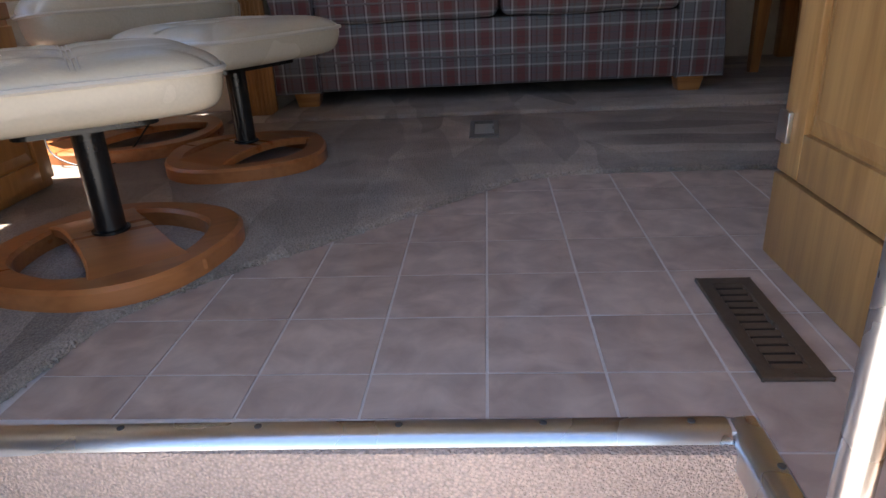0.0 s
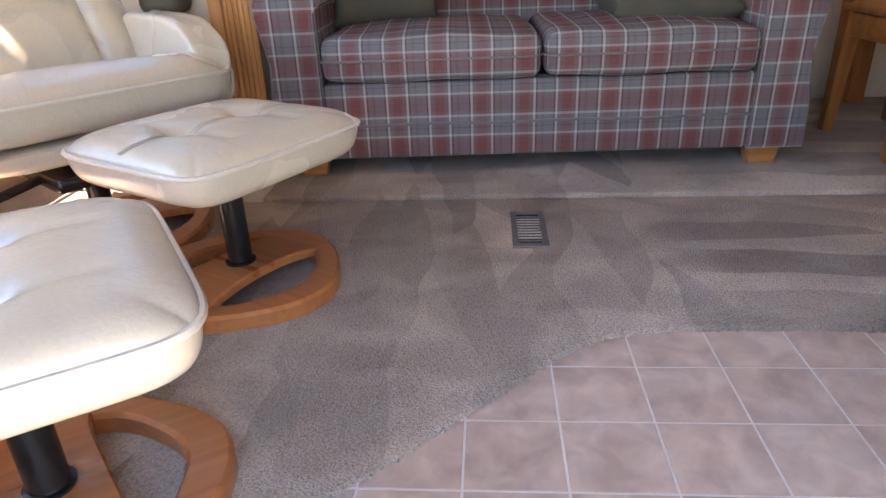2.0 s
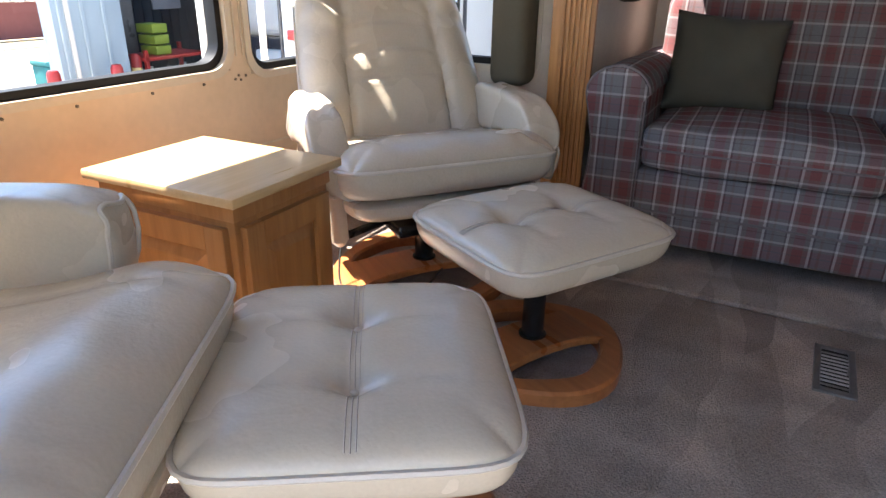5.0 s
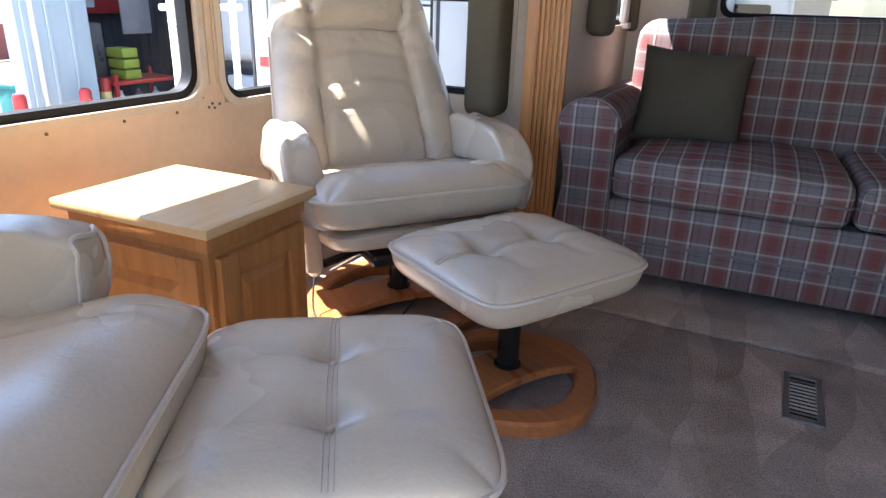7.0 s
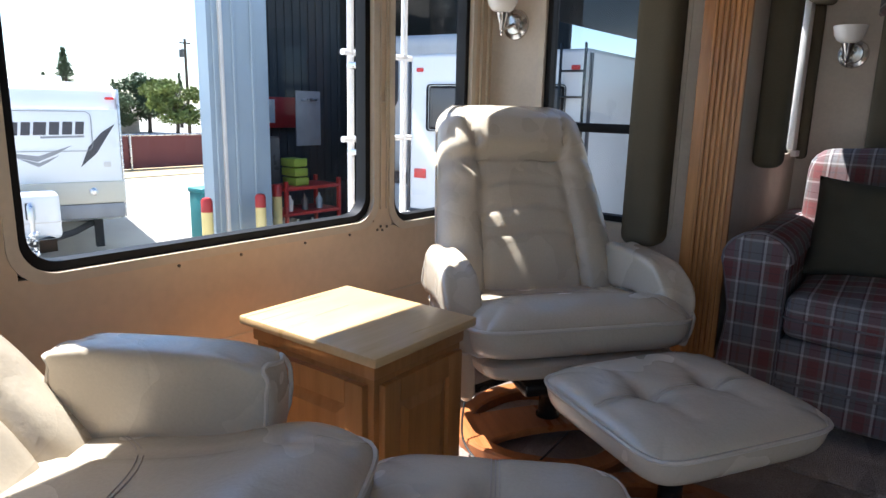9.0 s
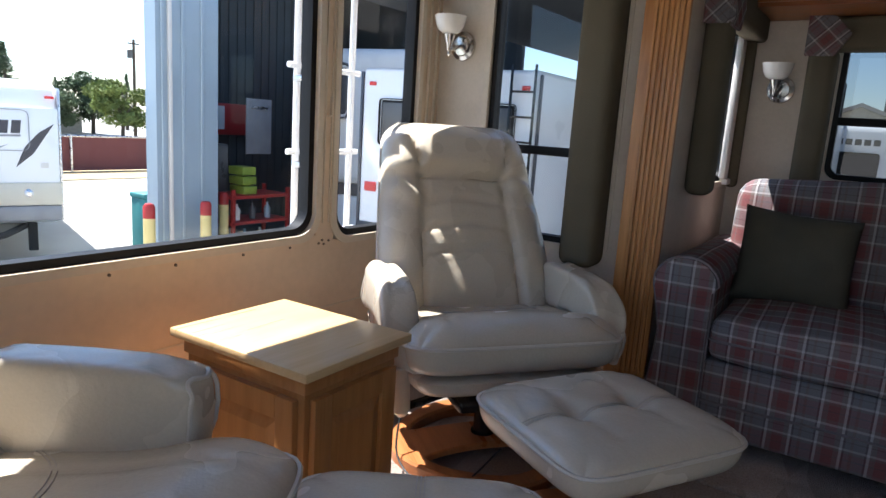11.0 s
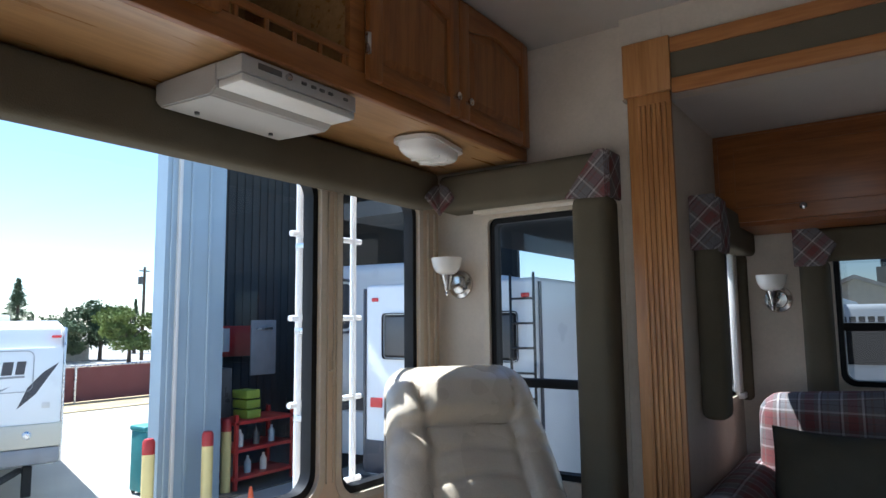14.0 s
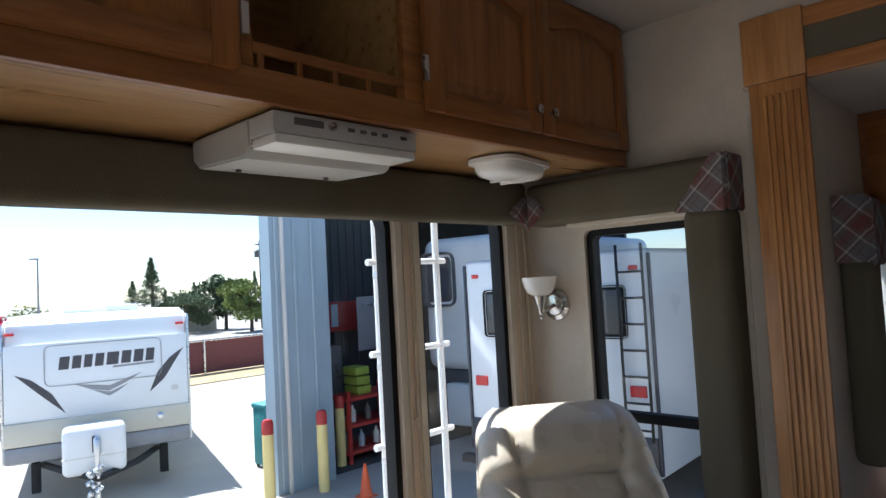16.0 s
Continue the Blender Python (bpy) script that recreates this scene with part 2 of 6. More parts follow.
CEIL = mat("ceiling_cloth", (0.55, 0.50, 0.44), 0.9, 0, 0.05, 5, 200, 0.3)
OLIVE = mat("olive_fabric", (0.115, 0.098, 0.068), 0.92, 0, 0.10, 6, 320, 0.5, 0.15)
PILLOW = mat("grey_green_fabric", (0.085, 0.08, 0.062), 0.92, 0, 0.12, 8, 380, 0.6, 0.15)
BLACK = mat("black_frame", (0.010, 0.010, 0.011), 0.55, 0, 0.2, 12, 90, 0.1, 0.2)
BLACK_METAL = mat("black_steel", (0.015, 0.015, 0.016), 0.25, 0.3, 0.2, 10, 90, 0.05)
ALU = mat("aluminium", (0.62, 0.62, 0.63), 0.28, 1.0, 0.06, 10, 150, 0.08)
ALU_WHITE = mat("white_ladder_paint", (0.82, 0.82, 0.82), 0.4, 0.0, 0.05)
CHROME = mat("chrome", (0.60, 0.58, 0.56), 0.16, 1.0, 0.05, 8, 100, 0.02)
BRONZE = mat("bronze_register", (0.17, 0.14, 0.115), 0.42, 0.7, 0.15, 20, 160, 0.1)
STEEL_REG = mat("grey_register", (0.22, 0.21, 0.20), 0.45, 0.6, 0.1, 20, 160, 0.1)
# near-black paint for the shade between register louvres
DUCT_SHADE = mat("duct_shade", (0.02, 0.018, 0.016), 0.9)
PLASTIC = mat("grey_plastic", (0.42, 0.40, 0.37), 0.42, 0, 0.06, 8, 200, 0.1)
PLASTIC_DARK = mat("dark_plastic", (0.09, 0.085, 0.08), 0.3, 0, 0.1)
PLASTIC_PALE = mat("pale_plastic", (0.66, 0.63, 0.58), 0.35, 0, 0.05)
OPAL = mat("opal_glass", (0.80, 0.77, 0.72), 0.25, 0, 0.04, 8, 60, 0.0)
BLIND = mat("blind_slats", (0.78, 0.76, 0.72), 0.5)
COUNTER = mat("laminate_counter", (0.45, 0.40, 0.34), 0.4)
GLASS = glass_mat("clear_glass", (0.93, 0.95, 0.95), 0.9)
GLASS_TINT = glass_mat("grey_glass", (0.50, 0.53, 0.55), 0.9)
GLASS_DARK = glass_mat("dark_grey_glass", (0.20, 0.215, 0.225), 0.9)
CONCRETE = mat("concrete_yard", (0.39, 0.36, 0.315), 0.9, 0, 0.12, 0.7, 30, 0.2, 0.2)
DRYGRASS = mat("dry_grass_strip", (0.42, 0.33, 0.19), 0.95, 0, 0.25, 1.5, 40, 0.3, 0.1)
GELCOAT = mat("white_gelcoat", (0.80, 0.80, 0.79), 0.3, 0, 0.03, 2, 30, 0.02)
CREAM_GEL = mat("cream_gelcoat", (0.62, 0.57, 0.46), 0.35, 0, 0.05, 2, 30, 0.02)
# charcoal graphics; also the painted shade below the fifth-wheel trailer
DARK_GEL = mat("charcoal_graphics_and_shade", (0.05, 0.05, 0.06), 0.35)
GREY_GEL = mat("grey_graphics", (0.28, 0.28, 0.29), 0.35)
RUBBER = mat("black_rubber", (0.02, 0.02, 0.02), 0.8)
SIDING = mat("blue_grey_siding", (0.34, 0.41, 0.46), 0.45, 0.2, 0.06, 2, 30, 0.05)
# near-black: the deep shade inside workshop and shed is put into this colour
SHOP_SHADE = mat("shop_shade", (0.05, 0.053, 0.053), 0.8, 0, 0.2, 1.5, 20, 0.1)
RED = mat("red_enamel", (0.40, 0.03, 0.025), 0.4, 0, 0.1)
YELLOW = mat("yellow_paint", (0.75, 0.60, 0.24), 0.5, 0, 0.1)
LIME = mat("lime_plastic", (0.26, 0.33, 0.04), 0.5)
ORANGE = mat("orange_plastic", (0.75, 0.12, 0.03), 0.5)
REDLENS = mat("red_lens", (0.60, 0.03, 0.03), 0.2)
TEALBIN = mat("teal_bin", (0.05, 0.22, 0.22), 0.6)
FENCE = mat("maroon_fence", (0.16, 0.055, 0.055), 0.8, 0, 0.15, 0.5, 8, 0.1)
LEAF = mat("foliage", (0.17, 0.21, 0.06), 0.7, 0, 0.5, 0.8, 6, 0.0, 0.2)
LEAF_DARK = mat("conifer_needles", (0.085, 0.115, 0.06), 0.8, 0, 0.4, 1, 6, 0.0, 0.2)
LEAF_PINK = mat("pink_blossom", (0.50, 0.05, 0.11), 0.7, 0, 0.3, 1, 6, 0.0, 0.2)
BARK = mat("bark", (0.10, 0.075, 0.055), 0.9, 0, 0.2, 4, 30, 0.4)
ROOFING = mat("house_roof", (0.33, 0.29, 0.25), 0.9)
STUCCO = mat("stucco", (0.55, 0.50, 0.42), 0.9)
CABLE = mat("black_cable", (0.015, 0.015, 0.015), 0.5)

# ---- mesh helpers ----


def box(bm, x0, x1, y0, y1, z0, z1, bev=0.0, seg=2):
    r = bmesh.ops.create_cube(bm, size=1.0)
    for v in r["verts"]:
        v.co = Vector((x0 + (v.co.x + 0.5) * (x1 - x0), y0 + (v.co.y + 0.5) * (y1 - y0), z0 + (v.co.z + 0.5) * (z1 - z0)))
    if bev:
        ed = list({e for v in r["verts"] for e in v.link_edges})
        bmesh.ops.bevel(bm, geom=ed, offset=bev, segments=seg, affect="EDGES", profile=0.5)
    return bm


def boxed(*a, **k):
    return box(bmesh.new(), *a, **k)


def tube(bm, pts, r, n=10, close=False, ends=True):
    """A round bar along points; r may be one radius or one a point."""
    pts = [Vector(p) for p in pts]
    rings = []
    up = None
    for i, p in enumerate(pts):
        a = pts[i - 1] if (i > 0 or close) else p
        c = pts[(i + 1) % len(pts)] if (i < len(pts) - 1 or close) else p
        d = (c - a).normalized()
        if up is None:
            up = Vector((0, 0, 1)) if abs(d.z) < 0.9 else Vector((1, 0, 0))
        s = d.cross(up).normalized()
        up = s.cross(d).normalized()
        rad = r[i] if isinstance(r, (list, tuple)) else r
        rings.append([bm.verts.new(p + rad * (math.cos(k * 2 * math.pi / n) * s + math.sin(k * 2 * math.pi / n) * up)) for k in range(n)])
    m = len(rings)
    for i in range(m if close else m - 1):
        A, B = rings[i], rings[(i + 1) % m]
        for k in range(n):
            bm.faces.new((A[k], A[(k + 1) % n], B[(k + 1) % n], B[k]))
    if ends and not close:
        bm.faces.new(rings[0][::-1])
        bm.faces.new(rings[-1])
    return bm


def lathe(bm, prof, at=(0, 0, 0), n=24, axis="z"):
    """Turns (radius, height) pairs round an upright axis, or round y."""
    rings = []
    for r, h in prof:
        ring = []
        for k in range(n):
            a = 2 * math.pi * k / n
            p = Vector((r * math.cos(a), r * math.sin(a), h)) if axis == "z" else Vector((r * math.cos(a), h, r * math.sin(a)))
            ring.append(bm.verts.new(p + Vector(at)))
        rings.append(ring)
    for A, B in zip(rings, rings[1:]):
        for k in range(n):
            bm.faces.new((A[k], A[(k + 1) % n], B[(k + 1) % n], B[k]))
    bm.faces.new(rings[0][::-1])
    bm.faces.new(rings[-1])
    bmesh.ops.recalc_face_normals(bm, faces=bm.faces)
    return bm


def slab(bm, outline, z0, z1, bev=0.0):
    """An outline in plan, drawn up from z0 to z1, its top edge eased."""
    lo = [bm.verts.new((x, y, z0)) for x, y in outline]
    hi = [bm.verts.new((x, y, z1)) for x, y in outline]
    n = len(outline)
    for i in range(n):
        bm.faces.new((lo[i], lo[(i + 1) % n], hi[(i + 1) % n], hi[i]))
    top = bm.faces.new(hi)
    bm.faces.new(lo[::-1])
    bmesh.ops.recalc_face_normals(bm, faces=bm.faces)
    if bev:
        bmesh.ops.bevel(bm, geom=list(top.edges), offset=bev, segments=2, affect="EDGES", profile=0.5)
    return bm


def rrect(w, d, r, n=6, cx=0, cy=0):
    out = []
    for sx, sy, a0 in ((1, 1, 0), (-1, 1, 90), (-1, -1, 180), (1, -1, 270)):
        for k in range(n + 1):
            a = radians(a0 + 90 * k / n)
            out.append((cx + sx * (w / 2 - r) + r * math.cos(a), cy + sy * (d / 2 - r) + r * math.sin(a)))
    return out


def squashed(bm, c, h, e=0.35, nu=28, nv=16, fn=None):
    """A rounded block: centre, half sizes, squareness (small e: boxy)."""
    f = lambda w, m: math.copysign(abs(w) ** m, w)
    rows = []
    for j in range(nv + 1):
        v = -math.pi / 2 + math.pi * j / nv
        row = []
        for i in range(nu):
            u = 2 * math.pi * i / nu
            p = Vector((f(math.cos(v), e) * f(math.cos(u), e), f(math.cos(v), e) * f(math.sin(u), e), f(math.sin(v), e)))
            q = Vector((c[0] + h[0] * p.x, c[1] + h[1] * p.y, c[2] + h[2] * p.z))
            if fn:
                q = fn(q, p)
            row.append(bm.verts.new(q))
        rows.append(row)
    for A, B in zip(rows, rows[1:]):
        for i in range(nu):
            bm.faces.new((A[i], A[(i + 1) % nu], B[(i + 1) % nu], B[i]))
    bmesh.ops.remove_doubles(bm, verts=bm.verts, dist=1e-5)
    bmesh.ops.recalc_face_normals(bm, faces=bm.faces)
    return bm


def metric_uv(bm):
    lay = bm.loops.layers.uv.new("metric")
    bm.normal_update()
    for f in bm.faces:
        n = f.normal
        k = max(range(3), key=lambda i: abs(n[i]))
        for lp in f.loops:
            c = lp.vert.co
            lp[lay].uv = (c.y, c.z) if k == 0 else (c.x, c.z) if k == 1 else (c.x, c.y)


def link(name, bm, material, smooth=True, uv=False, angle=40):
    if uv:
        metric_uv(bm)
    me = bpy.data.meshes.new(name)
    bm.to_mesh(me)
    bm.free()
    me.materials.append(material)
    if smooth:
        me.shade_smooth()
        me.set_sharp_from_angle(angle=radians(angle))
    return new(name, me)


def part(name, bm, material, parent, label="", uv=False, smooth=True, angle=40):
    ob = link(name, bm, material, smooth, uv, angle)
    ob.parent = parent
    if label:
        tagged(ob, label)
    return ob


def thing(name, m, label, category, group="", kind=""):
    ob = new(name)
    ob.empty_display_size = 0.1
    ob.matrix_world = m
    return tagged(ob, label, category, group, kind)


def solid(name, bm, material, label, category, kind="", group="", uv=False, m=None, smooth=True, angle=40):
    ob = link(name, bm, material, smooth, uv, angle)
    if m is not None:
        ob.matrix_world = m
    return tagged(ob, label, category, group, kind)


def holed(bm, axis, a0, a1, u0, u1, z0, z1, holes):
    """A wall of thickness a0..a1 along x or y, with square openings (u0, u1, z0, z1), butted from blocks."""
    def b(p, q, r, s):
        if q - p > 1e-4 and s - r > 1e-4:
            box(bm, a0, a1, p, q, r, s) if axis == "x" else box(bm, p, q, a0, a1, r, s)
    us = sorted({u0, u1, *[h[0] for h in holes], *[h[1] for h in holes]})
    for p, q in zip(us, us[1:]):
        z = z0
        for h in sorted((h for h in holes if h[0] <= p and h[1] >= q), key=lambda h: h[2]):
            b(p, q, z, h[2])
            z = h[3]
        b(p, q, z, z1)
    bmesh.ops.remove_doubles(bm, verts=bm.verts, dist=1e-5)
    return bm

# ---- the large structure ----
WX, NY, SX, SY, CZ = -1.74, 2.63, -0.82, 3.56, 2.14  # rear wall, side wall, slide-out's end and back wall, ceiling
W0, W1, W2 = (0.42, 0.86, 0.60, 1.625), (0.944, 1.990, 0.600, 1.625), (2.074, 2.506, 0.578, 1.625)
W3 = (-1.512, -1.0, 0.586, 1.53)
W4, W5 = (-0.465, 0.76, 0.862, 1.47), (3.10, 3.50, 0.82, 1.44)

solid("wall_west", holed(bmesh.new(), "x", WX - 0.05, WX, 0.24, NY + 0.05, -0.1, CZ, [W0, W1, W2]), PANEL, "tan smooth panelled rear wall below wide windows", "wall", "structure", smooth=False)
solid("wall_north", holed(bmesh.new(), "y", NY, NY + 0.05, WX, -0.90, -0.1, CZ, [W3]), WALLPAPER, "beige papered wall with one window", "wall", "structure", smooth=False)
solid("wall_return", boxed(-0.952, SX + 0.008, 2.583, NY + 0.05, 1.86, CZ), WALLPAPER, "beige papered return above the slide-out corner", "wall", "structure", smooth=False)
solid("wall_slide_west", holed(bmesh.new(), "x", SX - 0.05, SX, 2.58, SY + 0.05, -0.1, 1.92, [W5]), WALLPAPER, "beige papered end wall of the slide-out", "wall", "structure", smooth=False)
solid("wall_slide_north", holed(bmesh.new(), "y", SY, SY + 0.05, SX, 2.3, -0.1, 1.92, [W4]), WALLPAPER, "beige papered wall behind the sofa", "wall", "structure", smooth=False)
solid("wall_east", boxed(2.3, 2.35, 0.24, SY + 0.05, -0.1, CZ), WALLPAPER, "plain beige wall", "wall", "structure", smooth=False)
solid("wall_south", holed(bmesh.new(), "y", 0.24, 0.29, WX, 2.3, -0.1, CZ, [(-0.62, 0.31, -0.1, 1.75)]), WALLPAPER, "plain beige wall with the entry doorway", "wall", "structure", smooth=False)
solid("wall_header", boxed(SX + 0.008, 2.3, 2.585, NY + 0.05, 1.86, CZ), WALLPAPER, "beige papered header over the slide-out", "wall", "structure", smooth=False)
solid("ceiling", boxed(WX - 0.05, 2.35, 0.24, NY + 0.05, CZ, CZ + 0.08), CEIL, "pale cloth ceiling", "ceiling", "structure", smooth=False)
solid("ceiling_slide", boxed(SX - 0.05, 2.35, NY + 0.05, SY + 0.05, 1.86, 1.92), CEIL, "pale low ceiling of the slide-out", "ceiling", "structure", smooth=False)

bm = bmesh.new()
box(bm, WX, -0.62, 0.29, SY, -0.1, -0.002)
box(bm, -0.62, 0.31, 0.66, SY, -0.1, -0.002)
box(bm, 0.31, 2.3, 0.29, SY, -0.1, -0.002)
floor = solid("floor", bm, GROUT, "rosy beige vinyl tile floor with pale joints", "floor", "structure", smooth=False)


def curve_pts(pts, step=0.012, jitter=0.0):
    """A smooth line through points, stepped evenly and roughened."""
    out = []
    for i in range(len(pts) - 1):
        p0, p1, p2, p3 = pts[max(i - 1, 0)], pts[i], pts[i + 1], pts[min(i + 2, len(pts) - 1)]
        k = max(1, int(math.dist(p1, p2) / step))
        for j in range(k):
            t = j / k
            q = [0.5 * (2 * b + (c - a) * t + (2 * a - 5 * b + 4 * c - d) * t * t + (3 * b - a - 3 * c + d) * t ** 3) for a, b, c, d in zip(p0, p1, p2, p3)]
            out.append(tuple(v + random.uniform(-jitter, jitter) for v in q))
    out.append(tuple(pts[-1]))
    return out


EDGE = [(-0.61, 0.66), (-0.598, 0.77), (-0.565, 0.93), (-0.46, 1.078), (-0.295, 1.233), (-0.138, 1.386), (-0.04, 1.485), (0.012, 1.54), (0.09, 1.598), (0.16, 1.632), (0.29, 1.653), (0.59, 1.655), (1.0, 1.648), (2.3, 1.64)]
edge = curve_pts(EDGE, 0.010, 0.0022)
bm = slab(bmesh.new(), [(WX, 0.29), (-0.62, 0.29), (-0.62, 0.66)] + edge + [(2.3, 2.368), (-0.93, 2.368), (-0.93, NY), (WX, NY)], -0.001, 0.013, 0.005)
solid("carpet", bm, CARPET, "taupe cut-pile carpet with vacuum strokes", "carpet", "structure")
bm = bmesh.new()
box(bm, -0.785, 2.3, 2.374, SY, 0.0, 0.024, 0.011, 3)
solid("carpet_slide", bm, CARPET, "taupe carpet on the slide-out floor", "carpet", "structure")
# tufts along the cut edge of the carpet
bm = bmesh.new()
for x, y in edge:
    if x < 1.2:
        for k in range(2):
            c = Vector((x + random.uniform(-0.004, 0.006), y + random.uniform(-0.004, 0.006), random.uniform(0.003, 0.012)))
            bmesh.ops.create_cone(bm, cap_ends=True, segments=5, radius1=0.0042, radius2=0.0025, depth=0.008, matrix=Matrix.Translation(c) @ Euler((random.uniform(-1, 1), random.uniform(-1, 1), 0)).to_matrix().to_4x4())
solid("carpet_fringe", bm, CARPET, "loose tufts along the cut carpet edge", "carpet", "stuff")

# entry step
bm = bmesh.new()
box(bm, -0.62, 0.31, 0.635, 0.66, -0.24, -0.012, 0.006)
box(bm, -0.62, 0.31, 0.24, 0.635, -0.26, -0.22)
solid("entry_step", bm, CARPET_STEP, "pinkish beige carpeted entry step", "step", "structure")
bm = bmesh.new()
box(bm, -0.655, -0.62, 0.24, 0.66, -0.95, -0.1)
box(bm, 0.31, 0.335, 0.24, 0.66, -0.95, -0.1)
box(bm, -0.62, 0.31, 0.635, 0.66, -0.95, -0.26)
solid("step_well", bm, WALLPAPER, "plain sides of the entry step well", "wall", "structure", smooth=False)


def nosing(a, b):
    """Rounded metal edging from a to b with a flat flange and countersunk screws."""
    a, b = Vector(a), Vector(b)
    d = (b - a).normalized()
    s = Vector((-d.y, d.x, 0))
    bm = bmesh.new()
    prof = [(0.017, 0.0), (0.017, 0.0025), (0.004, 0.0035), (-0.006, 0.001), (-0.013, -0.006), (-0.016, -0.016), (-0.016, -0.034), (-0.013, -0.034), (-0.010, -0.014), (0.0, -0.002)]
    rings = [[bm.verts.new(p + s * u + Vector((0, 0, w))) for u, w in prof] for p in (a, b)]
    n = len(prof)
    for k in range(n):
        bm.faces.new((rings[0][k], rings[0][(k + 1) % n], rings[1][(k + 1) % n], rings[1][k]))
    bm.faces.new(rings[0][::-1])
    bm.faces.new(rings[1])
    bmesh.ops.recalc_face_normals(bm, faces=bm.faces)
    return bm


trim = thing("step_nosing", Matrix(), "polished metal nosing screwed along the step edge", "step edging")
part("front_strip", nosing((-0.62, 0.650, 0), (0.285, 0.666, 0)), ALU, trim)
part("side_strip", nosing((0.300, 0.682, 0), (0.305, 0.30, 0)), ALU, trim)
for x in (-0.58, -0.415, -0.25, -0.085, 0.08, 0.245):
    part("screw", lathe(bmesh.new(), [(0.0045, 0.0), (0.0045, 0.0032), (0.002, 0.0036)], (x, 0.664 + 0.018 * (x + 0.25), 0.001), 10), PLASTIC_DARK, trim)
part("screw", lathe(bmesh.new(), [(0.0045, 0.0), (0.0045, 0.0032), (0.002, 0.0036)], (0.314, 0.60, 0.001), 10), PLASTIC_DARK, trim)

bar = thing("grab_handle", pose(0.275, 0.43, 0), "galvanised steel grab handle beside the entry door", "handle")
bm = bmesh.new()
tube(bm, [(0.03, -0.14, -0.04), (0, -0.06, -0.05), (0, 0, -0.02), (0, 0, 0.02), (0, 0, 0.7), (0, 0, 0.74), (0, -0.06, 0.77), (0.03, -0.14, 0.76)], 0.014, 14)
part("bar", bm, ALU, bar)
for z in (-0.04, 0.76):
    part("flange", boxed(0.005, 0.05, -0.145, -0.139, z - 0.03, z + 0.03, 0.002), ALU, bar)


# ---- windows ----
def ring(bm, outer, inner, place, d0, d1):
    n = len(outer)
    A = [[bm.verts.new(place(u, v, d)) for u, v in pts] for d in (d0, d1) for pts in (outer, inner)]
    for k in range(n):
        j = (k + 1) % n
        bm.faces.new((A[0][k], A[0][j], A[1][j], A[1][k]))
        bm.faces.new((A[2][k], A[2][j], A[3][j], A[3][k]))
        bm.faces.new((A[0][k], A[0][j], A[2][j], A[2][k]))
        bm.faces.new((A[1][k], A[1][j], A[3][j], A[3][k]))
    bmesh.ops.recalc_face_normals(bm, faces=bm.faces)
    return bm


def window(name, hole, place, label, bar_at=None, glass=None, rad=0.075, frame_w=0.022):
    u0, u1, v0, v1 = hole
    w, h, cu, cv = u1 - u0, v1 - v0, (u0 + u1) / 2, (v0 + v1) / 2
    root = tagged(new(name), label, "window", kind="structure")
    part("surround", ring(bmesh.new(), rrect(w + 0.035, h + 0.035, rad + 0.012, 8, cu, cv), rrect(w - 0.012, h - 0.012, rad, 8, cu, cv), place, -0.006, 0.03), TRIM_PAINT, root, "cream moulded surround")
    part("window_frame", ring(bmesh.new(), rrect(w - 0.004, h - 0.004, rad, 8, cu, cv), rrect(w - 2 * frame_w - 0.01, h - 2 * frame_w - 0.01, rad - 0.012, 8, cu, cv), place, 0.012, 0.055), BLACK, root, "black rubber-edged frame")
    # square corners of the opening closed behind the rounded frame
    part("corner_filler", ring(bmesh.new(), rrect(w + 0.02, h + 0.02, 0.004, 8, cu, cv), rrect(w - 0.01, h - 0.01, rad, 8, cu, cv), place, 0.031, 0.052), BLACK, root)
    cuts = [v0, v1] if bar_at is None else [v0, bar_at, v1]
    if bar_at is not None:
        b = bmesh.new()
        pts = [place(u, v, d) for u in (u0 + 0.006, u1 - 0.006) for v in (bar_at - 0.016, bar_at + 0.016) for d in (0.014, 0.05)]
        box(b, min(p[0] for p in pts), max(p[0] for p in pts), min(p[1] for p in pts), max(p[1] for p in pts), min(p[2] for p in pts), max(p[2] for p in pts), 0.003)
        part("crossbar", b, BLACK, root, "black crossbar")
    for a, c in zip(cuts, cuts[1:]):
        b = bmesh.new()
        vs = [b.verts.new(place(u, v, 0.036)) for u, v in ((u0 + 0.008, a + 0.008), (u1 - 0.008, a + 0.008), (u1 - 0.008, c - 0.008), (u0 + 0.008, c - 0.008))]
        b.faces.new(vs)
        p = part("pane", b, glass or GLASS, root, smooth=False)
        p.visible_shadow = False
    return root


west = lambda u, v, d: (WX - d, u, v)
north = lambda u, v, d: (u, NY + d, v)
window("window_6", W0, west, "narrow rear window with black rounded frame")
window("window_1", W1, west, "wide rear window with black rounded frame")
window("window_2", W2, west, "narrow rear window with black rounded frame")
window("window_3", W3, north, "side window with black frame and crossbar", 0.915, GLASS_TINT, 0.03)
window("window_4", W4, lambda u, v, d: (u, SY + d, v), "window behind the sofa with black crossbar", 1.10, GLASS_DARK, 0.05)
window("window_5", W5, lambda u, v, d: (SX - d, u, v), "small end window of the slide-out", None, GLASS, 0.04)

st = solid("window_sticker", boxed(0, 0.0015, -0.018, 0.018, -0.014, 0.014), PLASTIC_DARK, "small dark sticker on the rear window glass", "sticker", m=pose(WX - 0.033, 1.02, 0.66))

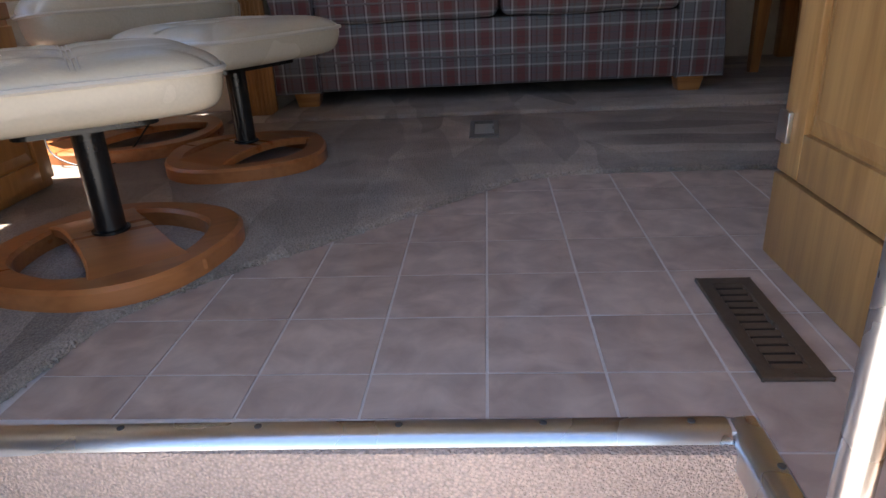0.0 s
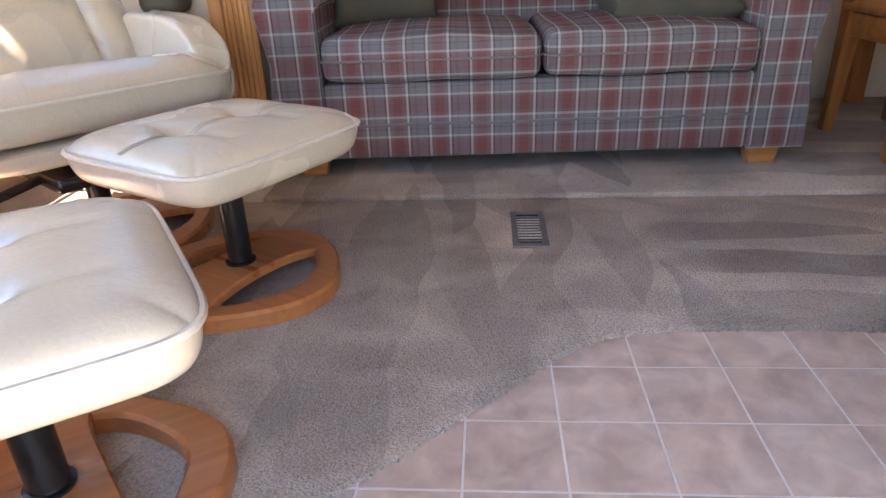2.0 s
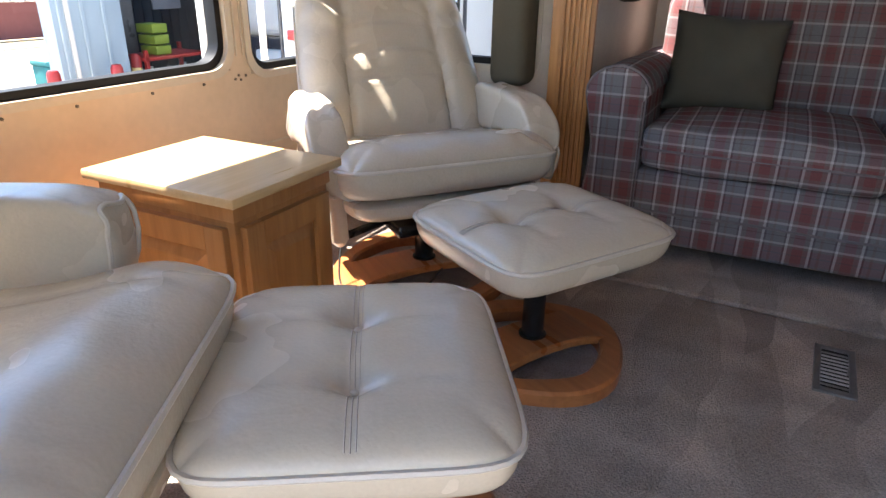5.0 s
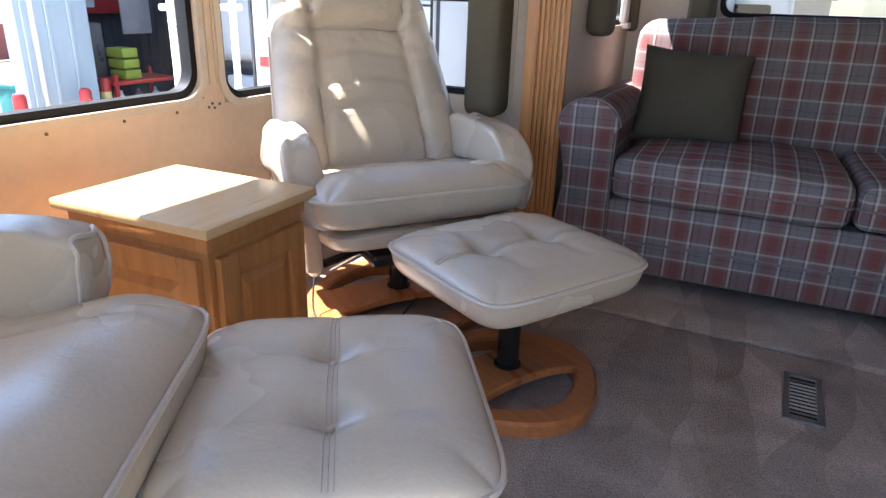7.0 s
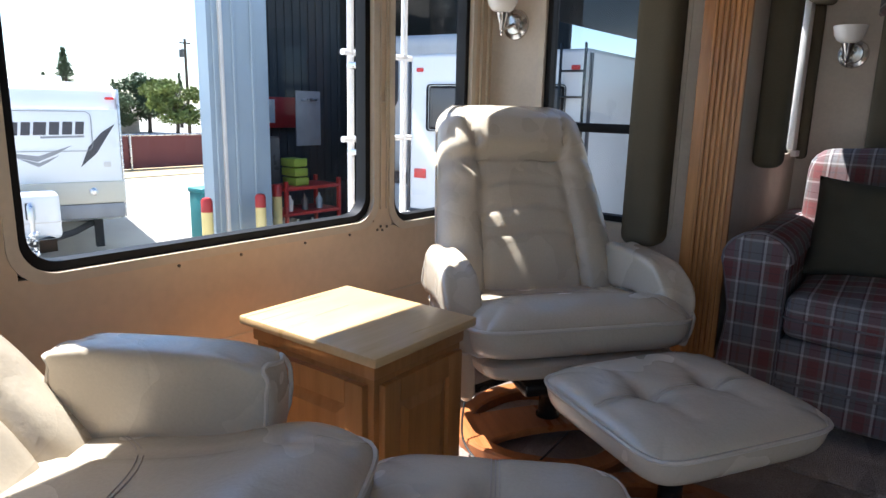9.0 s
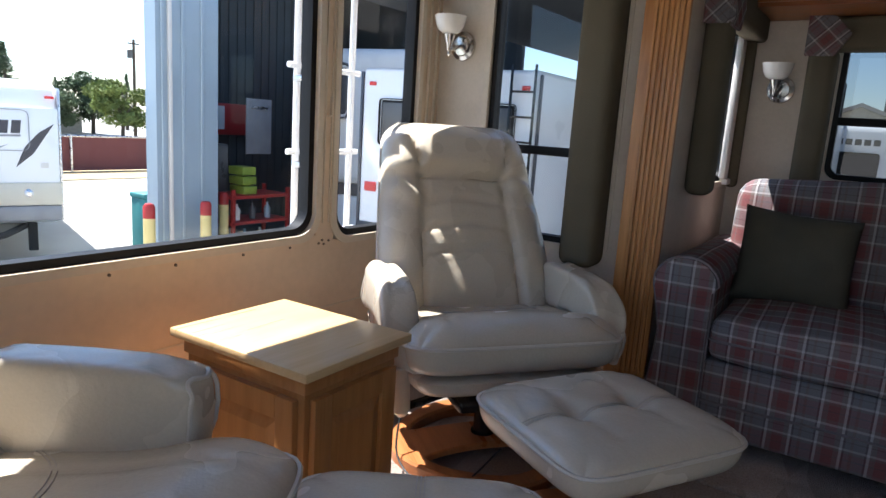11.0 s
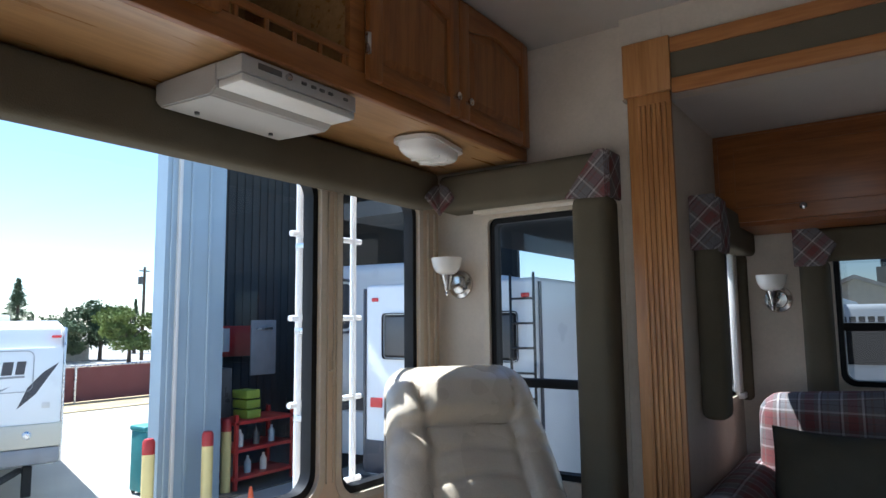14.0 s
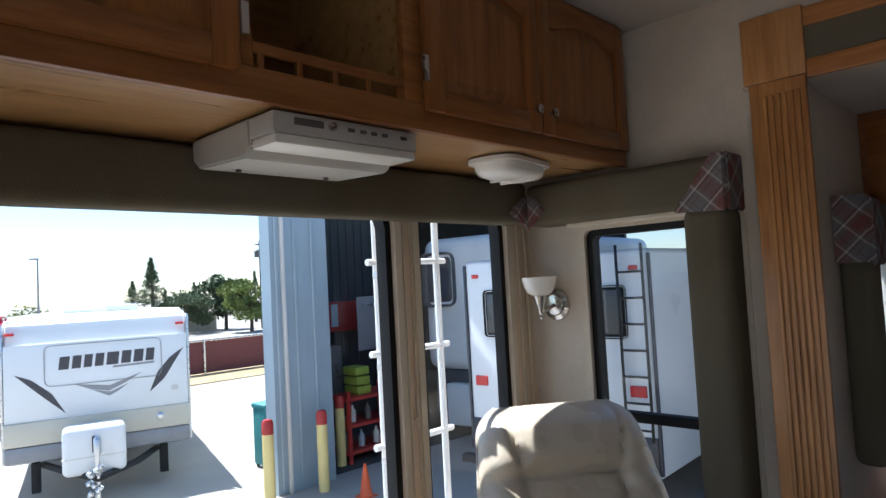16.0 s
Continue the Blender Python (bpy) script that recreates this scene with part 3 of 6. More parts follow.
# joint strips and screws on the rear wall
bm = bmesh.new()
box(bm, WX, WX + 0.004, 0.29, NY, 0.345, 0.351, 0.001)
solid("trim_rail", bm, TRIM_PAINT, "thin joint strip along the tan panel", "trim", "structure")
bm = bmesh.new()
for y in (2.017, 2.045):
    box(bm, WX, WX + 0.006, y - 0.002, y + 0.002, 0.64, 1.56, 0.001)
box(bm, WX, WX + 0.010, 2.552, 2.560, 0.40, 1.56, 0.002)
box(bm, WX, WX + 0.010, 2.595, 2.603, 0.40, 1.56, 0.002)
box(bm, WX, WX + 0.012, 2.025, 2.043, 0.985, 0.99, 0.001)
box(bm, WX, WX + 0.012, 2.038, 2.043, 0.985, 1.05, 0.001)
solid("trim_strip", bm, TRIM_PAINT, "cream joint strips between the rear windows", "trim", "structure")
for i, (y, z) in enumerate(((2.005, 0.572), (2.028, 0.568), (2.05, 0.578), (2.02, 0.582), (1.30, 0.572), (1.48, 0.572), (1.70, 0.572), (1.88, 0.572))):
    solid("wall_screw", lathe(bmesh.new(), [(0.0045, 0.0), (0.004, 0.003), (0.001, 0.004)], (0, 0, 0), 10), BRONZE, "small brass screw in the tan wall panel", "screw", group="wall screws", m=pose(WX, y, z, 0, 90, 0))


# ---- fluted door casing of the slide-out ----
case = thing("slide_casing", pose(0, 0, 0), "honey oak fluted casing with plinth block round the slide-out", "door casing")
fb = part("fluted_board", boxed(-0.930, -0.790, 2.568, 2.588, 0.0, 1.858, 0.004), OAK_CASE, case, "fluted oak board")
for k in range(6):
    x = -0.896 + k * 0.0162
    part("reed", boxed(x, x + 0.0115, 2.5615, 2.570, 0.001, 1.825, 0.005), OAK_CASE, fb)
part("plinth_block", boxed(-0.938, -0.784, 2.556, 2.598, 1.858, 2.036, 0.004), OAK_CASE, case)
part("return_board", boxed(-0.93, -0.872, 2.589, NY, 0.0, 1.858), WALLPAPER, case, "papered return of the casing")
part("return_head", boxed(-0.784, 2.3, 2.560, 2.578, 1.978, 2.028, 0.003), OAK_X, case)
part("head_board", boxed(-0.784, 2.3, 2.560, 2.578, 1.846, 1.894, 0.004), OAK_X, case)
part("head_strip", boxed(-0.784, 2.3, 2.566, 2.578, 1.894, 1.978), OLIVE, case, "olive fabric strip in the head casing")


# ---- overhead cabinets on the rear wall ----
def panel_door(parent, name, m, w, h, frame_w, arch, label, grain=None):
    """A door in its own y-z plane, face towards +x: backing, stiles, rails (the top one arched) and a raised panel."""
    d = part(name, boxed(-0.016, -0.010, 0.004, w - 0.004, 0.004, h - 0.004), grain or OAK, parent, label, smooth=False)
    d.matrix_local = m
    q = frame_w
    part("stile", boxed(-0.018, 0.0, 0, q, 0, h, 0.003), grain or OAK, d)
    part("stile", boxed(-0.018, 0.0, w - q, w, 0, h, 0.003), grain or OAK, d)
    part("rail", boxed(-0.018, -0.0005, q, w - q, 0, q, 0.002), grain or OAK_H, d)
    bm = bmesh.new()
    n = 14
    pts = [(q + (w - 2 * q) * k / n, h - q - arch + arch * math.sin(math.pi * k / n) ** 1.5) for k in range(n + 1)] + [(w - q, h), (q, h)]
    f = [bm.verts.new((-0.0005, y, z)) for y, z in pts]
    b = [bm.verts.new((-0.018, y, z)) for y, z in pts]
    bm.faces.new(f)
    bm.faces.new(b[::-1])
    for k in range(len(pts)):
        e = (k + 1) % len(pts)
        bm.faces.new((f[k], f[e], b[e], b[k]))
    bmesh.ops.recalc_face_normals(bm, faces=bm.faces)
    part("rail", bm, grain or OAK_H, d, smooth=False)
    bm = bmesh.new()
    outer = [(q + 0.003, q + 0.003), (w - q - 0.003, q + 0.003)] + [(q + (w - 2 * q) * (1 - k / n), h - q - arch - 0.004 + arch * math.sin(math.pi * k / n) ** 1.5) for k in range(n + 1)]
    cy, cz = w / 2, (h - arch) / 2
    inner = [(cy + (y - cy) * (1 - 0.056 / (w - 2 * q)), cz + (z - cz) * (1 - 0.056 / (h - 2 * q))) for y, z in outer]
    o = [bm.verts.new((-0.011, y, z)) for y, z in outer]
    c = [bm.verts.new((-0.002, y, z)) for y, z in inner]
    for k in range(len(o)):
        e = (k + 1) % len(o)
        bm.faces.new((o[k], o[e], c[e], c[k]))
    bm.faces.new(c)
    bmesh.ops.recalc_face_normals(bm, faces=bm.faces)
    part("raised_panel", bm, grain or OAK, d, smooth=False)
    return d


FX, CB, CE = -1.296, 1.705, 2.56
cab = thing("overhead_cabinet", pose(0, 0, 0), "honey oak overhead cabinet with open niche", "cabinet")
part("underside", boxed(WX, FX - 0.02, 0.30, CE, CB, CB + 0.015), OAK_PALE, cab, "pale oak veneer underside")
bm = bmesh.new()
box(bm, FX - 0.02, FX, 0.30, CE, CB - 0.005, CB + 0.055, 0.004)
box(bm, FX - 0.02, FX, 0.30, CE, 2.105, CZ - 0.001, 0.003)
for y0, y1 in ((0.30, 0.34), (1.235, 1.295), (1.645, 1.70), (CE - 0.03, CE)):
    box(bm, FX - 0.02, FX - 0.001, y0, y1, CB + 0.055, 2.105, 0.002)
part("face_frame", bm, OAK_H, cab)
part("end_panel", boxed(WX, FX - 0.02, CE - 0.015, CE - 0.001, CB + 0.015, CZ - 0.001), OAK, cab)
part("niche_side", boxed(WX, FX - 0.02, 1.262, 1.274, CB + 0.015, CZ - 0.001), OAK_PALE, cab, "pale side of the open niche")
part("niche_side", boxed(WX, FX - 0.02, 1.666, 1.678, CB + 0.015, CZ - 0.001), OAK_PALE, cab, "pale side of the open niche")
part("niche_back", boxed(WX + 0.001, WX + 0.01, 1.274, 1.666, CB + 0.015, CZ - 0.001), OAK_PALE, cab)
rail = part("gallery_rail", boxed(FX - 0.012, FX - 0.002, 1.295, 1.645, 1.785, 1.805, 0.004), OAK_H, cab)
for k in range(5):
    y = 1.312 + k * 0.079
    part("spindle", boxed(FX - 0.011, FX - 0.003, y - 0.006, y + 0.006, 1.756, 1.786, 0.002), OAK, cab)
for y0, y1, knob, hinge in ((1.695, 2.10, 2.070, 1.688), (2.106, 2.545, 2.136, None), (0.80, 1.262, 0.84, 1.27), (0.31, 0.79, 0.75, None)):
    d = panel_door(cab, "door", pose(FX + 0.02, y0, 1.742), y1 - y0, 0.375, 0.05, 0.035, "raised-panel oak door")
    part("knob", lathe(bmesh.new(), [(0.006, 0), (0.005, 0.008), (0.012, 0.013), (0.012, 0.02), (0.004, 0.024)], (0, 0, 0), 14), CHROME, d, "small pale knob").matrix_local = pose(0.0, knob - y0, 0.055, 0, 90, 0)
    if hinge:
        for z in (0.06, 0.28):
            part("hinge", boxed(-0.004, 0.006, hinge - y0 - 0.008, hinge - y0 + 0.006, z, z + 0.055, 0.002), ALU, d, "bright metal hinge")

# ---- under-cabinet player, dome light ----
tv = thing("under_cabinet_player", pose(0, 0, 0), "grey under-cabinet video player with folded screen", "video player")
bm = bmesh.new()
prof = [(-1.63, 1.699), (-1.63, 1.655), (-1.605, 1.636), (-1.42, 1.628), (-1.40, 1.645), (-1.40, 1.699)]
A = [[bm.verts.new((x, y, z)) for x, z in prof] for y in (1.340, 1.692)]
for k in range(len(prof)):
    j = (k + 1) % len(prof)
    bm.faces.new((A[0][k], A[0][j], A[1][j], A[1][k]))
bm.faces.new(A[0])
bm.faces.new(A[1][::-1])
bmesh.ops.recalc_face_normals(bm, faces=bm.faces)
bmesh.ops.bevel(bm, geom=list(bm.edges), offset=0.004, segments=2, affect="EDGES")
part("body", bm, PLASTIC, tv)
part("lid", boxed(-1.400, -1.320, 1.346, 1.687, 1.640, 1.658, 0.004), PLASTIC_PALE, tv, "pale flip-down lid")
part("control_strip", boxed(-1.402, -1.318, 1.342, 1.690, 1.659, 1.6985, 0.004), PLASTIC, tv, "dark control strip")
part("display", boxed(-1.321, -1.316, 1.385, 1.450, 1.676, 1.690, 0.001), PLASTIC_DARK, tv, "black display")
part("knob", lathe(bmesh.new(), [(0.008, 0), (0.008, 0.008), (0.003, 0.01)], (0, 0, 0), 14), CHROME, tv).matrix_local = pose(-1.319, 1.468, 1.682, 0, 90, 0)
for y in (1.515, 1.545, 1.572, 1.60, 1.652):
    part("button", boxed(-1.321, -1.315, y - 0.008, y + 0.008, 1.678, 1.686, 0.002), PLASTIC_DARK, tv)
part("foot", lathe(bmesh.new(), [(0.006, 0), (0.006, 0.006)], (-1.56, 1.405, 1.628), 12), PLASTIC_DARK, tv)
part("foot", lathe(bmesh.new(), [(0.006, 0), (0.006, 0.006)], (-1.56, 1.625, 1.628), 12), PLASTIC_DARK, tv)

dome = thing("dome_light", pose(-1.44, 2.165, 1.70, 0, 0, 10), "white plastic dome light under the oak cabinet", "ceiling light")
part("base", slab(bmesh.new(), rrect(0.15, 0.27, 0.05), -0.012, 0.0), PLASTIC_PALE, dome)
bm = bmesh.new()
squashed(bm, (0, 0, -0.012), (0.068, 0.125, 0.04), 0.6, 28, 12, lambda q, p: Vector((q.x, q.y, min(q.z, -0.011))))
part("lens", bm, OPAL, dome, "ribbed opal lens")
for k in (-0.03, 0.03):
    part("rib", boxed(-0.05, 0.05, k - 0.003, k + 0.003, -0.055, -0.04, 0.002), PLASTIC_PALE, dome)
part("switch", boxed(-0.012, 0.012, 0.085, 0.105, -0.045, -0.03, 0.003), PLASTIC_PALE, dome)


# ---- padded valances ----
def padded(bm, x0, x1, y0, y1, z0, z1, r=0.03):
    return box(bm, x0, x1, y0, y1, z0, z1, r, 4)


def corner_patch(name, pts, n, parent):
    """A folded plaid corner, slightly proud of the padding: outline in 3D, pushed out along n."""
    bm = bmesh.new()
    n = Vector(n)
    a = [bm.verts.new(Vector(p)) for p in pts]
    b = [bm.verts.new(Vector(p) + n * 0.012) for p in pts]
    bm.faces.new(b)
    bm.faces.new(a[::-1])
    for k in range(len(pts)):
        bm.faces.new((a[k], a[(k + 1) % len(pts)], b[(k + 1) % len(pts)], b[k]))
    bmesh.ops.recalc_face_normals(bm, faces=bm.faces)
    bmesh.ops.bevel(bm, geom=list(bm.edges), offset=0.004, segments=2, affect="EDGES")
    return part(name, bm, PLAID_DARK, parent, "red plaid folded corner", True)


val = thing("window_valance", Matrix(), "olive padded valance with red plaid corners over the rear windows", "valance")
part("rear_board", padded(bmesh.new(), WX + 0.001, -1.64, 0.31, 2.51, 1.558, 1.699, 0.025), OLIVE, val)
part("side_board", padded(bmesh.new(), -1.65, -0.985, 2.50, NY - 0.001, 1.545, 1.685, 0.025), OLIVE, val)
part("drop", padded(bmesh.new(), -1.118, -0.988, 2.505, NY - 0.001, 0.542, 1.55, 0.035), OLIVE, val)
part("liner", boxed(-1.52, -1.12, 2.545, 2.60, 1.533, 1.548, 0.004), TRIM_PAINT, val, "cream roller shade edge")
corner_patch("plaid_corner", [(-1.13, 2.50, 1.535), (-0.982, 2.50, 1.528), (-0.982, 2.50, 1.686), (-1.015, 2.50, 1.686)], (0, -1, 0), val)
corner_patch("plaid_corner", [(-0.987, 2.50, 1.53), (-0.987, 2.61, 1.53), (-0.987, 2.61, 1.686), (-0.987, 2.50, 1.686)], (1, 0, 0), val)
corner_patch("plaid_corner", [(-1.638, 2.499, 1.530), (-1.565, 2.499, 1.59), (-1.595, 2.499, 1.635), (-1.638, 2.499, 1.655)], (0, -1, 0), val)
corner_patch("plaid_corner", [(-1.641, 2.50, 1.530), (-1.641, 2.40, 1.59), (-1.641, 2.45, 1.635), (-1.641, 2.50, 1.655)], (1, 0, 0), val)

v2 = thing("window_valance", Matrix(), "olive padded valance with plaid corner beside the sofa", "valance")
part("head_board", padded(bmesh.new(), SX + 0.001, SX + 0.085, 2.83, 3.545, 1.40, 1.55, 0.02), OLIVE, v2)
part("drop", padded(bmesh.new(), SX + 0.001, SX + 0.09, 2.845, 2.95, 0.80, 1.41, 0.03), OLIVE, v2)
part("drop", padded(bmesh.new(), SX + 0.001, SX + 0.05, 3.495, 3.545, 0.80, 1.41, 0.02), OLIVE, v2)
corner_patch("plaid_corner", [(SX + 0.003, 2.829, 1.37), (SX + 0.09, 2.829, 1.37), (SX + 0.09, 2.829, 1.56), (SX + 0.003, 2.829, 1.56)], (0, -1, 0), v2)
corner_patch("plaid_corner", [(SX + 0.088, 2.83, 1.36), (SX + 0.088, 2.95, 1.36), (SX + 0.088, 2.99, 1.44), (SX + 0.088, 2.93, 1.55), (SX + 0.088, 2.83, 1.55)], (1, 0, 0), v2)
v3 = thing("window_valance", Matrix(), "olive padded valance with plaid corner behind the sofa", "valance")
part("head_board", padded(bmesh.new(), -0.58, 0.90, SY - 0.09, SY - 0.001, 1.36, 1.49, 0.02), OLIVE, v3)
part("drop", padded(bmesh.new(), -0.572, -0.465, SY - 0.09, SY - 0.001, 0.80, 1.37, 0.03), OLIVE, v3)
part("drop", padded(bmesh.new(), 0.76, 0.89, SY - 0.09, SY - 0.001, 0.80, 1.37, 0.03), OLIVE, v3)
corner_patch("plaid_corner", [(-0.585, SY - 0.091, 1.34), (-0.48, SY - 0.091, 1.34), (-0.43, SY - 0.091, 1.42), (-0.50, SY - 0.091, 1.495), (-0.585, SY - 0.091, 1.495)], (0, -1, 0), v3)

bl = thing("window_blind", Matrix(), "pale raised blind edge in the end window", "blind")
part("cloth", boxed(SX - 0.010, SX + 0.016, 3.425, 3.492, 0.836, 1.42, 0.006), BLIND, bl, "smooth pale pleated cloth")
part("bottom_rail", boxed(SX - 0.005, SX + 0.028, 3.43, 3.494, 0.812, 0.836, 0.004), BLIND, bl)


# ---- wall lamps ----
def wall_lamp(m, label):
    """Back plate and arm towards -y, glass bowl on top."""
    s = thing("wall_lamp", m, label, "wall lamp", "wall lamps")
    part("back_plate", lathe(bmesh.new(), [(0.052, 0.0), (0.055, -0.004), (0.052, -0.012), (0.038, -0.016), (0.034, -0.022), (0.0, -0.024)], (0, 0, 0), 28, "y"), CHROME, s)
    bm = bmesh.new()
    tube(bm, [(0, -0.02, 0), (-0.005, -0.05, -0.012), (-0.008, -0.07, -0.018), (-0.010, -0.085, 0.0), (-0.010, -0.085, 0.02)], 0.007, 10)
    part("arm", bm, CHROME, s)
    part("finial", lathe(bmesh.new(), [(0.003, -0.045), (0.007, -0.038), (0.004, -0.03), (0.010, -0.022), (0.010, -0.008), (0.020, 0.018), (0.024, 0.034), (0.018, 0.036)], (-0.010, -0.085, 0.0), 18), CHROME, s)
    part("bowl", lathe(bmesh.new(), [(0.020, 0.034), (0.040, 0.044), (0.052, 0.064), (0.058, 0.092), (0.059, 0.098), (0.055, 0.098), (0.048, 0.068), (0.036, 0.05), (0.012, 0.042)], (-0.010, -0.085, 0.0), 28), OPAL, s, "white opal glass bowl")
    return s


wall_lamp(pose(-1.630, NY - 0.001, 1.279), "nickel wall lamp with a white glass bowl beside the window")
wall_lamp(pose(-0.662, SY - 0.001, 1.215), "nickel wall lamp with a white glass bowl above the sofa")

# ---- cabinet over the sofa ----
oc = thing("overhead_cabinet", Matrix(), "honey oak overhead cabinet above the sofa", "cabinet")
part("carcass", boxed(SX + 0.001, 2.29, 3.24, SY - 0.001, 1.49, 1.858), OAK_RED, oc)
for x0, x1 in ((SX + 0.02, -0.10), (-0.08, 0.74), (0.76, 1.5)):
    d = part("door", boxed(x0, x1, 3.222, 3.240, 1.505, 1.845, 0.005), OAK_RED, oc)
    part("panel", boxed(x0 + 0.06, x1 - 0.06, 3.217, 3.223, 1.56, 1.79, 0.004), OAK_RED, d)
    part("knob", lathe(bmesh.new(), [(0.006, 0), (0.005, -0.008), (0.012, -0.013), (0.012, -0.02), (0.004, -0.024)], ((x0 + 0.29), 3.222, 1.545), 14, "y"), CHROME, d)

# ---- recliners and footstools ----
def base_ring(root, r, w, h, plank, post_r, post_top, turn=0.0):
    """Bent-wood ring with an arched plank across it and a black steel post."""
    n = 48
    bm = bmesh.new()

    def rad(a, k):
        return k * (1 + 0.035 * math.cos(4 * a)) if k == r else k * (1 + 0.02 * math.cos(6 * a))
    rows = []
    for k in range(n):
        a = 2 * math.pi * k / n
        ro, ri = rad(a, r), rad(a, r - w)
        e = 0.007
        sec = [(ro, 0.0), (ro, h - e), (ro - e, h), (ri + e, h), (ri, h - e), (ri, 0.0)]
        rows.append([bm.verts.new((q * math.cos(a), q * math.sin(a), z + 0.013)) for q, z in sec])
    for k in range(n):
        A, B = rows[k], rows[(k + 1) % n]
        for j in range(6):
            bm.faces.new((A[j], B[j], B[(j + 1) % 6], A[(j + 1) % 6]))
    bmesh.ops.recalc_face_normals(bm, faces=bm.faces)
    part("ring", bm, TEAK, root)
    bm = bmesh.new()
    rows = []
    for k in range(21):
        t = -1 + 2 * k / 20
        x = t * (r - w * 0.42)
        z = h + 0.006 + 0.026 * (1 - t * t)
        hw = plank * (0.47 + 0.20 * t ** 4)
        sec = [(-hw, -0.020), (-hw, -0.004), (-hw + 0.004, 0.0), (hw - 0.004, 0.0), (hw, -0.004), (hw, -0.020)]
        rows.append([bm.verts.new((p, x, z + q)) for p, q in sec])
    for A, B in zip(rows, rows[1:]):
        for j in range(6):
            bm.faces.new((A[j], B[j], B[(j + 1) % 6], A[(j + 1) % 6]))
    bm.faces.new(rows[0])
    bm.faces.new(rows[-1][::-1])
    bmesh.ops.recalc_face_normals(bm, faces=bm.faces)
    bmesh.ops.rotate(bm, verts=bm.verts, cent=(0, 0, 0), matrix=Matrix.Rotation(radians(turn), 3, "Z"))
    part("arch", bm, TEAK, root, "arched bent-wood plank")
    part("post", lathe(bmesh.new(), [(post_r * 1.25, h + 0.028), (post_r * 1.25, h + 0.036), (post_r, h + 0.038), (post_r, post_top)], (0, 0, 0), 24), BLACK_METAL, root, "black steel post")


def soft_square(u, v, n=7.5):
    """Carries a point of the square to a round-cornered square."""
    m = max(abs(u), abs(v))
    return m / (abs(u) ** n + abs(v) ** n) ** (1 / n) if m > 1e-9 else 1.0


def pad(a, b, zs, top, low, n=44, fn=None, inset=0.05):
    """A boxed leather pad with its seam at height zs: domed above, boxed below."""
    bm = bmesh.new()
    N = [[None] * (n + 1) for _ in range(n + 1)]
    L = [[None] * (n + 1) for _ in range(n + 1)]
    for i in range(n + 1):
        for j in range(n + 1):
            u, v = -math.cos(math.pi * i / n), -math.cos(math.pi * j / n)
            s = soft_square(u, v)
            x, y = a * u * s, b * v * s
            rim = i in (0, n) or j in (0, n)
            d = ((1 - u ** 6) * (1 - v ** 6)) ** 0.5 if not rim else 0
            z = zs + top * d + (fn(x, y, d) if fn else 0)
            N[i][j] = bm.verts.new((x, y, z))
            rho = max(abs(u), abs(v))
            L[i][j] = N[i][j] if rim else bm.verts.new((x * (1 - inset * (1 - rho ** 8)), y * (1 - inset * (1 - rho ** 8)), zs - low * min(1.0, (1 - rho ** 30) ** 0.5 * (0.93 + 0.07 * (1 - rho)))))
    for i in range(n):
        for j in range(n):
            bm.faces.new((N[i][j], N[i + 1][j], N[i + 1][j + 1], N[i][j + 1]))
            bm.faces.new((L[i][j], L[i][j + 1], L[i + 1][j + 1], L[i + 1][j]))
    bmesh.ops.recalc_face_normals(bm, faces=bm.faces)
    return bm


def pad_outline(a, b, z):
    out = []
    for k in range(96):
        t = 2 * math.pi * k / 96
        u, v = math.cos(t), math.sin(t)
        m = max(abs(u), abs(v))
        u, v = u / m, v / m
        s = soft_square(u, v)
        out.append((a * u * s, b * v * s, z))
    return out


def footstool(m, label, turn=0.0):
    s = thing("footstool", m, label, "footstool", "leather footstools")
    a, b, zs, tp = 0.216, 0.236, 0.358, 0.036
    dent = lambda x, y, d: -0.026 * sum(math.exp(-((x / 0.040) ** 2 + ((y - c) / 0.030) ** 2)) for c in (-0.085, 0.085)) - 0.006 * math.exp(-(x / 0.012) ** 2) * d - 0.004 * math.exp(-((abs(y) - 0.085) / 0.012) ** 2) * d * (abs(x) < 0.15)
    cu = part("cushion", pad(a, b, zs, tp, 0.072, 48, dent, 0.10), LEATHER, s, "tufted cream leather cushion", angle=70)
    bm = bmesh.new()
    tube(bm, pad_outline(a + 0.002, b + 0.002, zs), 0.0052, 6, True)
    part("piping", bm, LEATHER_SEAM, cu)
    for dx in (-0.007, 0.0, 0.007):
        bm = bmesh.new()
        pts = []
        for k in range(41):
            y = -0.22 + 0.44 * k / 40
            v = y / b
            d = (1 - v ** 6) ** 0.5
            pts.append((dx, y, zs + tp * d + dent(dx, y, d) + 0.0004))
        tube(bm, pts, 0.0012, 5)
        part("seam", bm, STITCH, cu, "stitched seam")
    for c in (-0.085, 0.085):
        part("tuft", lathe(bmesh.new(), [(0.006, 0), (0.005, 0.003), (0.001, 0.004)], (0, c, zs + tp - 0.030), 10), LEATHER_SEAM, cu)
    part("seat_plate", slab(bmesh.new(), rrect(0.22, 0.26, 0.03), 0.272, 0.287), BLACK_METAL, s)
    base_ring(s, 0.228, 0.062, 0.036, 0.15, 0.027, 0.28, turn)
    return s


